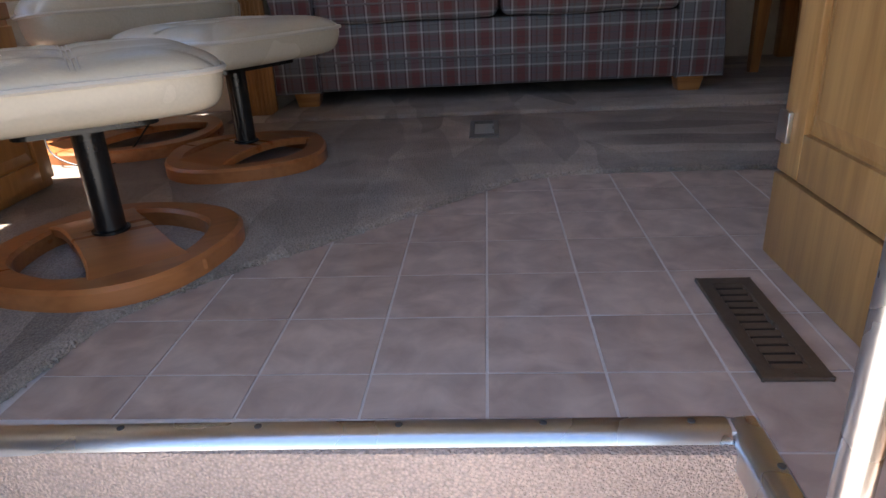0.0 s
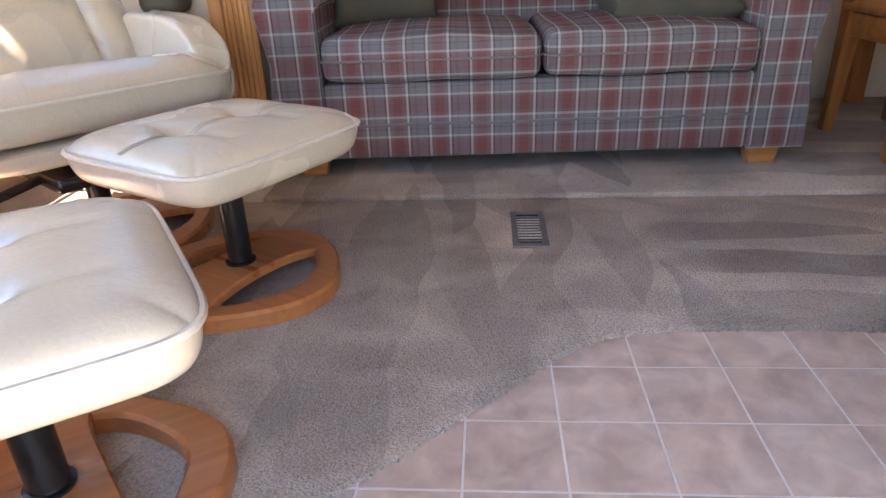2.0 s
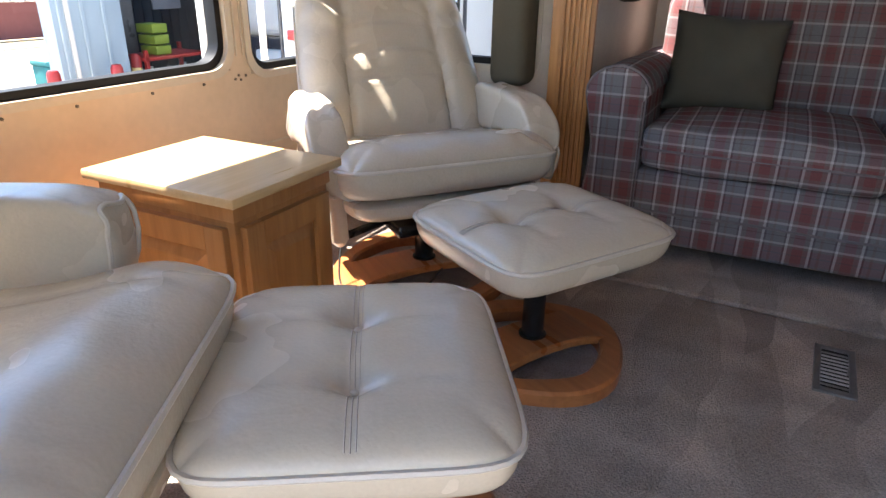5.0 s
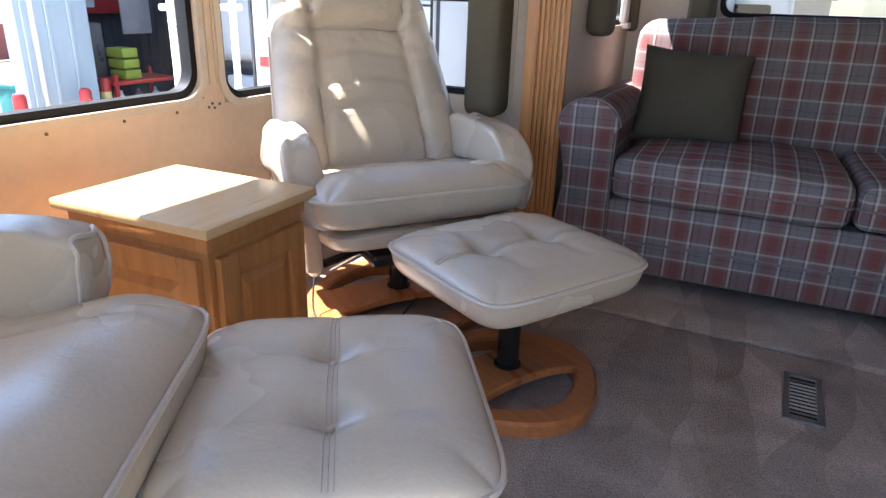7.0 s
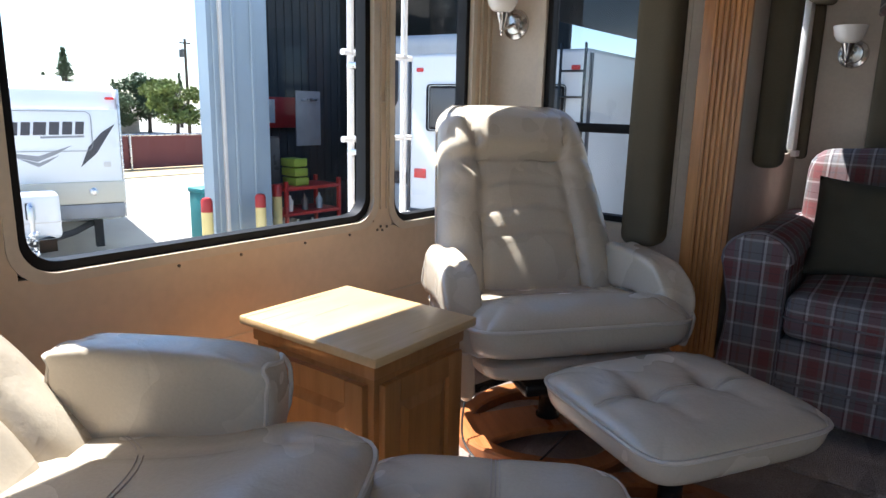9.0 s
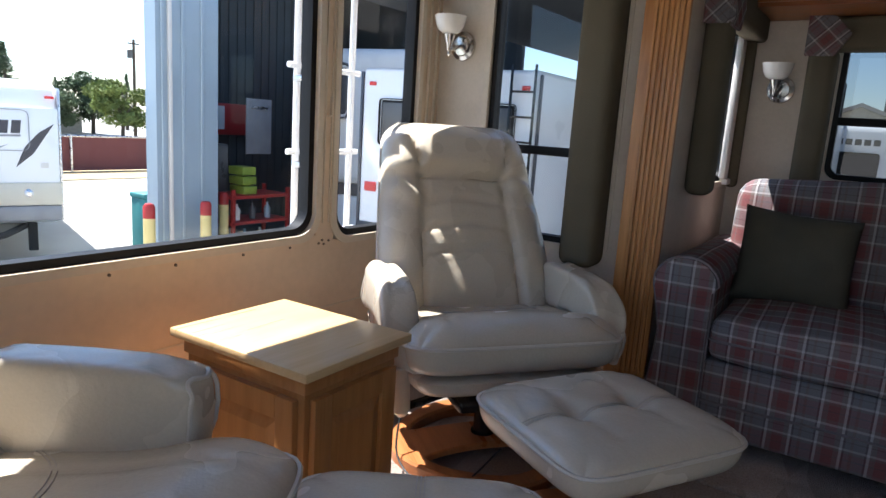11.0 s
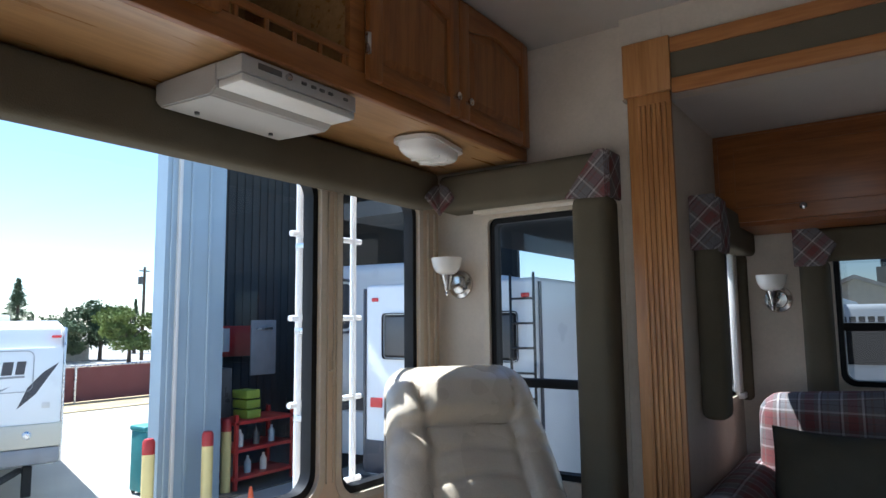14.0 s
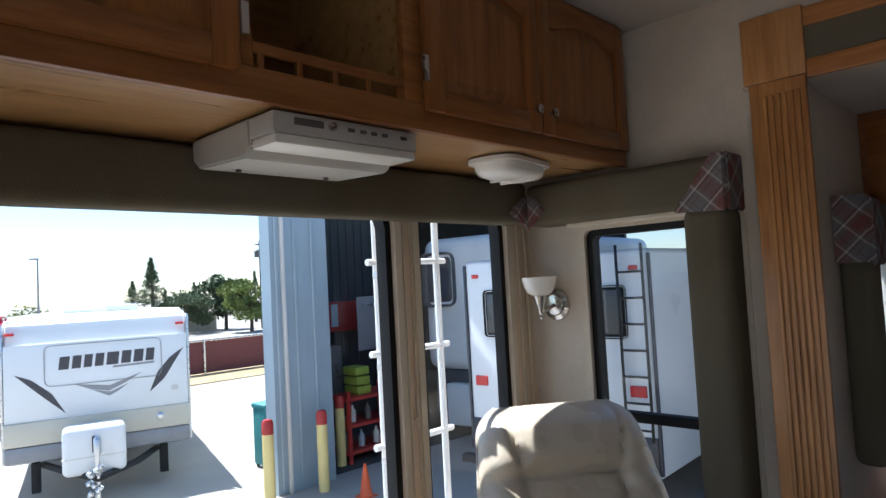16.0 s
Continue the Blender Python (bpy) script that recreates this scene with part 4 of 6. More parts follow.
def recliner(m, label, slide=0.0, droop=0.075, arm_x=-0.03, arm_z=0.452, lean=0.0):
    s = thing("recliner_chair", m, label, "armchair", "leather recliners")
    base_ring(s, 0.29, 0.062, 0.036, 0.16, 0.03, 0.22)
    part("mechanism", boxed(-0.17, 0.17, -0.15, 0.15, 0.205, 0.245, 0.012), BLACK_METAL, s, "black steel tilt mechanism")
    # seat
    puff = lambda x, y, d: 0.020 * math.exp(-((x - 0.19) / 0.11) ** 2) * d - 0.012 * math.exp(-((x + 0.05) / 0.16) ** 2) * d - 0.007 * (math.exp(-((abs(y) - 0.20) / 0.008) ** 2)) * d + 0.0045 * d * math.sin(30 * y + 9 * x) * math.exp(-((x - 0.25) / 0.045) ** 2) + 0.003 * d * math.sin(11 * y + 17 * x)
    st = part("seat", pad(0.315, 0.33, 0.362, 0.048, 0.085, 54, puff), LEATHER, s, "cream leather seat cushion", angle=70)
    st.matrix_local = pose(slide, 0, 0.04, 0, -6, 0)
    bm = bmesh.new()
    tube(bm, pad_outline(0.318, 0.333, 0.362), 0.0052, 6, True)
    part("piping", bm, LEATHER_SEAM, st)
    for cx in (-0.03, -0.02):
        bm = bmesh.new()
        pts = []
        for k in range(41):
            y = -0.29 + 0.58 * k / 40
            x = cx - 0.25 * (y / 0.325) ** 4
            d = ((1 - (x / 0.315) ** 6) * (1 - (y / 0.33) ** 6)) ** 0.5
            pts.append((x, y, 0.362 + 0.048 * d + puff(x, y, d) + 0.0006))
        tube(bm, pts, 0.0013, 5)
        part("seam", bm, STITCH, st, "stitched seam")
    part("seat_pan", pad(0.285, 0.295, 0.272, 0.02, 0.045, 20), LEATHER, s, "cream leather seat underside").matrix_local = pose(slide, 0, 0.03, 0, -6, 0)

    # back: bolsters each side of a cross-stitched panel under a head pillow
    def axis(v):
        return Vector((-0.185 - 0.15 * v - 0.165 * v * v, 0, 0.34 + 0.665 * v))

    def half(v):
        w = 0.318 - 0.072 * v ** 1.8
        if v > 0.88:
            w *= (1 - 0.24 * ((v - 0.88) / 0.12) ** 2.4)
        return w
    grooves = (0.36, 0.47, 0.585, 0.71)
    nu, nv = 56, 84
    bm = bmesh.new()
    F, R = [], []
    for j in range(nv + 1):
        v = j / nv
        p = axis(v)
        t = (axis(min(1, v + 0.01)) - axis(max(0, v - 0.01))).normalized()
        nrm = Vector((t.z, 0, -t.x))
        cpan = 0.52 + 0.05 * (0.5 - v) + 0.75 * max(0, v - 0.66)
        rf, rr = [], []
        for i in range(nu + 1):
            u = -math.cos(math.pi * i / nu)
            y = u * half(v)
            e = (1 - abs(u) ** 5) ** 0.5 * (min(1, (1 - v) / 0.15) ** 0.5) * (min(1, (v + 0.04) / 0.08) ** 0.5)
            th = 0.062
            inner = abs(u) < cpan
            dg = min(abs(abs(u) - cpan) / 0.07, 1)
            th -= 0.020 * (1 - dg) ** 1.6 * min(1, max(0, (1 - v) / 0.16))
            if v > 0.70:
                th += 0.046 * math.sin(math.pi * ((v - 0.70) / 0.30) ** 0.62) ** 0.7 * (1 - 0.35 * abs(u) ** 4) if v < 1 else 0
            if inner:
                head = v > 0.70
                th += 0.004 if head else -0.004
                for g in grooves:
                    th -= (0.024 if g > 0.6 else 0.0075) * math.exp(-((v - g + 0.018 * (u / cpan) ** 2 + 0.006 * math.sin(5 * u + 9 * g)) / 0.016) ** 2) * dg
                th += 0.0014 * math.sin(9 * u + 17 * v) + 0.0012 * math.sin(19 * u - 12 * v)
            else:
                th += 0.016 * math.sin(math.pi * min(1, max(0, (abs(u) - cpan) / (1 - cpan)))) + 0.0065 * math.exp(-((v - 0.62) / 0.11) ** 2) * math.sin(52 * v + 7 * u) + 0.003 * math.sin(21 * v + 8 * u)
            rf.append(bm.verts.new(p + nrm * (th * e) + Vector((0, y, 0))))
            rr.append(rf[-1] if i in (0, nu) else bm.verts.new(p - nrm * (0.055 * (1 - abs(u) ** 4) ** 0.6 * (min(1, (1 - v) / 0.08) ** 0.5) + 0.001) + Vector((0, y, 0))))
        F.append(rf)
        R.append(rr)
    for j in range(nv):
        for i in range(nu):
            bm.faces.new((F[j][i], F[j][i + 1], F[j + 1][i + 1], F[j + 1][i]))
            q = [R[j][i], R[j + 1][i], R[j + 1][i + 1], R[j][i + 1]]
            bm.faces.new(q)
    for i in range(nu):
        for j in (0, nv):
            vs = list(dict.fromkeys((F[j][i], F[j][i + 1], R[j][i + 1], R[j][i])))
            if len(vs) > 2:
                bm.faces.new(vs)
    bmesh.ops.recalc_face_normals(bm, faces=bm.faces)
    bk = part("backrest", bm, LEATHER, s, "channelled cream leather back with head pillow", angle=75)
    bk.matrix_local = pose(-0.19, 0, 0.37, 0, -lean, 0) @ Matrix.Translation((0.19, 0, -0.37))
    for sd in (-1, 1):
        bm = bmesh.new()
        tube(bm, [axis(k / 40) + Vector((0, sd * half(k / 40) * 1.003, 0)) for k in range(41)], 0.0045, 6)
        part("piping", bm, LEATHER_SEAM, bk)

    # arms: a pad that rolls over at the front, on a covered strut
    ah = 0.094 if droop == 0 else 0.060
    for sd in (-1, 1):
        def roll(q, p, sd=sd):
            f = max(0, (q.x - arm_x - 0.05) / 0.15)
            if droop:
                q.z = arm_z + (q.z - arm_z) * (1 - 0.16 * p.x if q.z > arm_z else 1 - 0.34 * p.x)
            q.z -= droop * f * f
            q.y += sd * (0.010 * math.sin(4 * q.x) + 0.012 * (1 - ((q.z - arm_z) / 0.09) ** 2))
            end = max(0, abs(p.x) - 0.55) / 0.45
            q.z += end * (0.007 * math.sin(34 * q.x + 90 * q.y) + 0.005 * math.sin(55 * q.y)) + 0.007 * (1 - p.x * p.x)
            q.y += end * 0.005 * math.sin(48 * q.z + 20 * q.x)
            return q
        bm = bmesh.new()
        squashed(bm, (arm_x, sd * 0.312, arm_z), (0.205, 0.054, ah), 0.30, 56, 32, roll)
        ar = part("armrest", bm, LEATHER, s, "padded cream leather armrest", angle=75)
        for ex in (-0.196, 0.199):
            bm = bmesh.new()
            loop = []
            for k in range(48):
                a = 2 * math.pi * k / 48
                g = lambda w: math.copysign(abs(w) ** 0.42, w)
                q = roll(Vector((arm_x + ex, sd * 0.312 + 0.054 * 0.85 * g(math.cos(a)), arm_z + ah * 0.85 * g(math.sin(a)))), Vector((ex / 0.205, 0, 0)))
                loop.append(q + Vector((0.005 * math.sin(5 * a + 1), 0, 0)))
            tube(bm, loop, 0.0042, 6, True)
            part("piping", bm, LEATHER_SEAM, ar)
        bm = bmesh.new()
        tube(bm, [(arm_x + 0.10, sd * 0.312, arm_z - 0.03), (arm_x + 0.11, sd * 0.312, 0.36), (arm_x + 0.115, sd * 0.308, 0.29), (arm_x + 0.115, sd * 0.303, 0.205), (arm_x + 0.11, sd * 0.298, 0.195)], [0.024, 0.026, 0.027, 0.027, 0.018], 14)
        part("strut", bm, LEATHER, s, "leather-covered arm strut")
        part("side_panel", boxed(arm_x - 0.19, arm_x + (0.185 if droop == 0 else -0.03), sd * 0.312 - 0.035, sd * 0.312 + 0.025, 0.25 if droop == 0 else 0.30, arm_z - 0.02, 0.025, 3), LEATHER, s)
        bm = bmesh.new()
        tube(bm, [(arm_x + 0.11, sd * 0.29, 0.21), (0.05, sd * 0.14, 0.225)], 0.012, 8)
        part("bracket", bm, BLACK_METAL, s)
    part("lever", boxed(arm_x + 0.10, arm_x + 0.135, -0.372, -0.344, 0.37, 0.42, 0.006), PLASTIC_DARK, s, "black tilt lever")
    return s


recliner(pose(-1.072, 0.745, 0, 0, 0, 30) @ Matrix.Diagonal((0.98, 0.98, 1, 1)), "cream leather recliner with padded arms near the rear window", 0.085, 0.0, -0.035, 0.475, 23.0)
recliner(pose(-1.128, 2.118, 0, 0, 0, -37) @ Matrix.Diagonal((0.96, 0.96, 1, 1)), "cream leather recliner with sunlit head pillow in the corner", 0.0, 0.115, -0.015, 0.492, 4.5)
footstool(pose(-0.680, 1.158, 0, 0, 0, 34), "cream leather footstool on a wooden ring base at the carpet edge", 8.0)
footstool(pose(-0.657, 1.843, 0, 0, 0, -29), "cream leather footstool on a wooden ring base before the corner recliner", 0.0)

# power cord under the corner recliner
bm = bmesh.new()
tube(bm, curve_pts([(-1.28, 1.90, 0.16), (-1.24, 1.84, 0.06), (-1.14, 1.82, 0.018), (-1.05, 1.87, 0.02), (-0.98, 1.97, 0.12)], 0.02), 0.003, 6)
solid("power_cord", bm, CABLE, "thin black cord hanging under the corner recliner", "cable")

# ---- end table ----
tb = thing("end_table", pose(-1.312, 1.506, 0.013, 0, 0, 2), "honey oak end table cabinet with pale top", "end table")
part("tabletop", boxed(-0.216, 0.218, -0.180, 0.178, 0.452, 0.474, 0.005), TEAK_TOP, tb, "pale laminate top with oak edge")
bm = bmesh.new()
box(bm, -0.186, 0.188, -0.152, 0.152, 0.0, 0.452, 0.003)
part("body", bm, OAK_TABLE, tb)
part("frieze", boxed(-0.193, 0.195, -0.159, 0.159, 0.414, 0.452, 0.004), OAK_TABLE, tb)
panel_door(tb, "door", pose(0.206, -0.138, 0.025), 0.276, 0.375, 0.052, 0.0, "raised-panel oak door", OAK_TABLE)
panel_door(tb, "side_panel", pose(0.172, -0.170, 0.025, 0, 0, -90) @ Matrix.Translation((0, -0.345, 0)), 0.345, 0.375, 0.052, 0.0, "framed oak side panel", OAK_TABLE)

# ---- sofa ----
SO = pose(0.058, 2.598, 0.024, 0, 0, 2.4)
sofa = thing("sofa", SO, "two-seat sofa in grey and red plaid", "sofa")
HW = 0.84


def arm_section():
    """Front outline of a rolled arm: x outwards, z up."""
    pts = [(0.0, 0.05), (0.0, 0.515)]
    for k in range(13):
        a = radians(175 - 195 * k / 12)
        pts.append((0.085 + 0.098 * math.cos(a), 0.520 + 0.085 * math.sin(a)))
    pts += [(0.166, 0.44), (0.150, 0.36), (0.155, 0.28), (0.168, 0.18), (0.172, 0.05)]
    return pts


for sd in (-1, 1):
    sec = arm_section()
    bm = bmesh.new()
    n = len(sec)
    rows = []
    for y, k in ((-0.012, 0.93), (-0.004, 0.985), (0.012, 1.0), (0.25, 1.0), (0.50, 1.0), (0.80, 1.0)):
        cx, cz = 0.085, 0.33
        rows.append([bm.verts.new((sd * (HW - 0.17 + cx + (x - cx) * k), y, cz + (z - cz) * k + (0.0 if y < 0.3 else -0.01))) for x, z in sec])
    for A, B in zip(rows, rows[1:]):
        for k in range(n):
            bm.faces.new((A[k], A[(k + 1) % n], B[(k + 1) % n], B[k]))
    bm.faces.new(rows[0])
    bm.faces.new(rows[-1][::-1])
    bmesh.ops.recalc_face_normals(bm, faces=bm.faces)
    ar = part("arm", bm, PLAID, sofa, "rolled plaid arm", True)
    bm = bmesh.new()
    tube(bm, [(sd * (HW - 0.17 + x), 0.004, z) for x, z in sec], 0.005, 6)
    part("piping", bm, WELT, ar)

part("base", boxed(-HW + 0.17, HW - 0.17, -0.005, 0.78, 0.055, 0.295, 0.014, 3), PLAID, sofa, "plaid front rail", True)

bm = bmesh.new()
tube(bm, [(x, -0.008 - 0.002 * math.sin(9 * x), 0.165 + 0.002 * math.sin(14 * x)) for x in [-HW + 0.17 + (2 * HW - 0.34) * k / 40 for k in range(41)]], 0.0045, 6)
part("piping", bm, WELT, sofa, "corded seam along the front rail")


def soft_box(x0, x1, y0, y1, z0, z1, r, crown=0.02, n=10):
    bm = bmesh.new()
    box(bm, x0, x1, y0, y1, z0, z1, r, 4)
    bmesh.ops.subdivide_edges(bm, edges=[e for e in bm.edges if e.calc_length() > 0.2], cuts=6, use_grid_fill=True)
    cx, cy = (x0 + x1) / 2, (y0 + y1) / 2
    for v in bm.verts:
        u, w = (v.co.x - cx) / (x1 - x0) * 2, (v.co.y - cy) / (y1 - y0) * 2
        s = 1 if v.co.z > (z0 + z1) / 2 else -0.3
        v.co.z += s * crown * (1 - u * u) * (1 - w * w) + 0.004 * math.sin(17 * v.co.x + 11 * v.co.y)
        v.co.y -= 0.008 * (1 - u * u) * (w < -0.8)
    return bm


for x0, x1 in ((-HW + 0.175, 0.012), (0.018, HW - 0.175)):
    c = part("seat_cushion", soft_box(x0, x1, -0.018, 0.56, 0.297, 0.432, 0.035, 0.022), PLAID, sofa, "boxed plaid seat cushion", True, angle=70)
    bm = bmesh.new()
    tube(bm, [(x, y - 0.0, 0.365) for x, y in rrect(x1 - x0 + 0.004, 0.582, 0.035, 5, (x0 + x1) / 2, 0.268)], 0.004, 6, True)
    part("piping", bm, WELT, c)
bm = soft_box(-HW + 0.10, HW - 0.10, 0.0, 0.22, 0.0, 0.50, 0.07, 0.0)
for v in bm.verts:
    v.co.y += 0.55 + 0.16 * v.co.z
    v.co.z = v.co.z * 1.0 + 0.315 + 0.045 * (1 - (v.co.x / HW) ** 2) * (v.co.z > 0.3)
part("back", bm, PLAID, sofa, "plaid padded back", True, angle=70)
for x in (-HW + 0.115, HW - 0.115):
    for y in (0.04, 0.72):
        bm = bmesh.new()
        box(bm, x - 0.05, x + 0.05, y - 0.04, y + 0.04, 0.0, 0.055, 0.004)
        for v in bm.verts:
            if v.co.z < 0.02:
                v.co.x, v.co.y = x + (v.co.x - x) * 0.8, y + (v.co.y - y) * 0.8
        part("leg", bm, OAK_X, sofa, "tapered oak foot")


def throw_pillow(m, w, h, t, label):
    bm = bmesh.new()
    n = 22
    T, B = {}, {}
    for i in range(n + 1):
        for j in range(n + 1):
            u, v = -1 + 2 * i / n, -1 + 2 * j / n
            pin = 1 - 0.06 * (1 - (u * v) ** 2)
            x, y = w / 2 * u * (1 - 0.05 * (1 - v * v) * abs(u)), h / 2 * v * (1 - 0.07 * (1 - u * u) * abs(v))
            d = ((1 - u ** 4) * (1 - v ** 4)) ** 0.62
            wr = 0.004 * math.sin(7 * u + 3 * v) * math.sin(5 * v)
            T[i, j] = bm.verts.new((x, -t / 2 * d + wr * d, y))
            B[i, j] = T[i, j] if i in (0, n) or j in (0, n) else bm.verts.new((x, t / 2 * d, y))
    for i in range(n):
        for j in range(n):
            bm.faces.new((T[i, j], T[i + 1, j], T[i + 1, j + 1], T[i, j + 1]))
            bm.faces.new((B[i, j], B[i, j + 1], B[i + 1, j + 1], B[i + 1, j]))
    bmesh.ops.recalc_face_normals(bm, faces=bm.faces)
    return solid("throw_pillow", bm, PILLOW, label, "pillow", group="olive throw pillows", m=m, angle=80)


throw_pillow(pose(-0.45, 3.00, 0.602, -20, 4, 12), 0.37, 0.345, 0.13, "square olive throw pillow leaning on the plaid sofa back")
throw_pillow(pose(0.50, 2.93, 0.498, -86, 0, 4), 0.42, 0.36, 0.165, "olive throw pillow slumped flat on the sofa seat")


# ---- floor registers ----
def register(m, w, l, metal, label, split):
    r = thing("floor_register", m, label, "floor register", "floor registers")
    fw = 0.022 if metal is BRONZE else 0.016
    bm = bmesh.new()
    ring(bm, rrect(w, l, 0.004, 4), rrect(w - 2 * fw, l - 2 * fw, 0.003, 4), lambda u, v, d: (u, v, d), 0.0, 0.006)
    bmesh.ops.bevel(bm, geom=[e for e in bm.edges if e.calc_length() > 0.05], offset=0.002, segments=1, affect="EDGES")
    part("frame", bm, metal, r)
    # flat dark sheet on the floor paints the duct's shade; no real opening
    part("hollow", boxed(-w / 2 + fw, w / 2 - fw, -l / 2 + fw, l / 2 - fw, -0.0005, 0.0012), DUCT_SHADE, r, "dark sheet standing for duct shade under the grille")
    k, y = 0, -l / 2 + fw + 0.006
    while y < l / 2 - fw - 0.004:
        big = metal is BRONZE
        b = boxed(-w / 2 + fw, w / 2 - fw, -0.0049 if big else -0.0026, 0.0049 if big else 0.0026, -0.0009, 0.0009)
        lv = part("louvre", b, PLASTIC if metal is STEEL_REG and abs(y) < 0.07 else metal, r)
        lv.matrix_local = pose(0, y, 0.0035, 20 if y < split else 12, 0, 0)
        y += 0.021 if big else 0.0175
    for yy in (-l / 2 + 0.010, l / 2 - 0.010):
        part("screw", lathe(bmesh.new(), [(0.004, 0.005), (0.003, 0.0075)], (0, yy, 0), 10), metal, r)
    part("damper_lever", boxed(w / 2 - fw - 0.004, w / 2 - fw, -0.012, 0.012, 0.003, 0.011, 0.001), metal, r)
    return r


register(pose(0.010, 2.132, 0.013), 0.092, 0.234, STEEL_REG, "grey metal floor register set in the carpet", 0.0)
register(pose(0.395, 0.894, 0.0), 0.088, 0.286, BRONZE, "bronze metal floor register set in the tile", 0.0)

# ---- kitchen cabinet end beside the entry ----
kc = thing("base_cabinet", pose(0, 0, 0), "honey oak kitchen base cabinet with panelled end", "cabinet")
part("carcass", boxed(0.525, 1.10, 0.29, 1.16, 0.0, 0.87), OAK_GOLD, kc)
panel_door(kc, "end_door", pose(0.505, 1.155, 0.15, 0, 0, 180), 0.78, 0.70, 0.075, 0.0, "raised-panel oak end", OAK_GOLD)
part("toe_board", boxed(0.503, 0.527, 0.30, 1.158, 0.0, 0.145, 0.003), OAK_GOLD, kc)
part("worktop", boxed(0.48, 1.12, 0.29, 1.18, 0.87, 0.905, 0.008), COUNTER, kc)
for z in (0.20, 0.70):
    part("hinge", boxed(0.497, 0.506, 1.12, 1.158, z, z + 0.05, 0.002), ALU, kc)


# ---- dining chair and table leg by the sofa ----
def dining_chair(m, label):
    c = thing("dining_chair", m, label, "chair")
    for x, y, back in ((-0.19, -0.19, 0), (0.19, -0.19, 0), (-0.19, 0.19, 1), (0.19, 0.19, 1)):
        bm = bmesh.new()
        top = 0.92 if back else 0.42
        ks = [(0.0, 1.25), (0.2, 1.05), (0.42, 0.85)] + ([(0.92, 1.2)] if back else [])
        pts = [Vector((x * (1 + 0.09 * (k - 0.85)) if z < 0.5 else x, y * (1 + 0.16 * (k - 0.85)), z)) for z, k in ks]
        prev = None
        for p, (z, k) in zip(pts, ks):
            h = 0.018 + 0.010 * min(1, z / 0.42)
            q = [bm.verts.new(p + Vector((a * h, b * h, 0))) for a, b in ((-1, -1), (1, -1), (1, 1), (-1, 1))]
            if prev:
                for k2 in range(4):
                    bm.faces.new((prev[k2], prev[(k2 + 1) % 4], q[(k2 + 1) % 4], q[k2]))
            else:
                bm.faces.new(q[::-1])
            prev = q
        bm.faces.new(prev)
        part("leg", bm, OAK, c, smooth=False)
    for x0, x1, y0, y1 in ((-0.17, 0.17, -0.205, -0.18), (-0.17, 0.17, 0.18, 0.205), (-0.205, -0.18, -0.17, 0.17), (0.18, 0.205, -0.17, 0.17)):
        part("apron", boxed(x0, x1, y0, y1, 0.34, 0.415, 0.003), OAK_X, c)
    part("seat", boxed(-0.22, 0.22, -0.22, 0.215, 0.42, 0.455, 0.014, 3), OAK_X, c)
    part("back_rail", boxed(-0.18, 0.18, 0.20, 0.225, 0.78, 0.90, 0.008), OAK_X, c)
    part("back_rail", boxed(-0.18, 0.18, 0.195, 0.215, 0.56, 0.62, 0.008), OAK_X, c)
    return c


dining_chair(pose(1.36, 2.83, 0.024, 0, 0, 2), "honey oak dining chair with splayed square legs")
dt = thing("dining_table", pose(1.85, 3.15, 0.024), "honey oak dining table on square legs", "table")
part("tabletop", boxed(-0.46, 0.42, -0.30, 0.38, 0.70, 0.735, 0.008), OAK_X, dt)
for x in (-0.39, 0.36):
    for y in (-0.02, 0.32):
        part("leg", boxed(x - 0.035, x + 0.035, y - 0.035, y + 0.035, 0.0, 0.70, 0.004), OAK, dt)

# ---- the ladder on the rear of the vehicle ----
lad = thing("rear_ladder", pose(-1.99, 0, 0), "white tubular ladder fixed outside the rear windows", "ladder")
for y in (2.125, 2.405):
    bm = bmesh.new()
    tube(bm, [(0, y, -0.2), (0, y, 2.2), (0.03, y, 2.38), (0.2, y, 2.44)], 0.0125, 12)
    part("rail", bm, ALU_WHITE, lad)
for z in (0.55, 0.855, 1.155, 1.455, 1.755):
    bm = bmesh.new()
    tube(bm, [(0, 2.085, z), (0, 2.445, z)], 0.011, 10)
    part("rung", bm, ALU_WHITE, lad)
    part("bracket", boxed(-0.008, 0.20, 2.112, 2.138, z - 0.055, z - 0.035, 0.003), ALU, lad)

# ---- the yard ----
GZ = -1.30
bm = bmesh.new()
box(bm, -700, 700, -700, 700, GZ - 0.3, GZ)
solid("ground", bm, CONCRETE, "bright sunlit concrete yard", "ground", "structure", smooth=False)
bm = bmesh.new()
box(bm, -24.5, -19.6, -30, 45, GZ - 0.01, GZ + 0.03)
solid("grass_verge", bm, DRYGRASS, "dry yellow grass verge along the fence", "ground", "structure", smooth=False)


def bars(parent, name, quads, material, label):
    """Flat painted shapes on a face that looks towards +x: outlines in y and z."""
    for q in quads:
        bm = bmesh.new()
        bm.faces.new([bm.verts.new((0, y, z)) for y, z in q])
        r = bmesh.ops.extrude_face_region(bm, geom=list(bm.faces))
        for v in r["geom"]:
            if isinstance(v, bmesh.types.BMVert):
                v.co.x += 0.004
        bmesh.ops.recalc_face_normals(bm, faces=bm.faces)
        part(name, bm, material, parent, label, smooth=False)


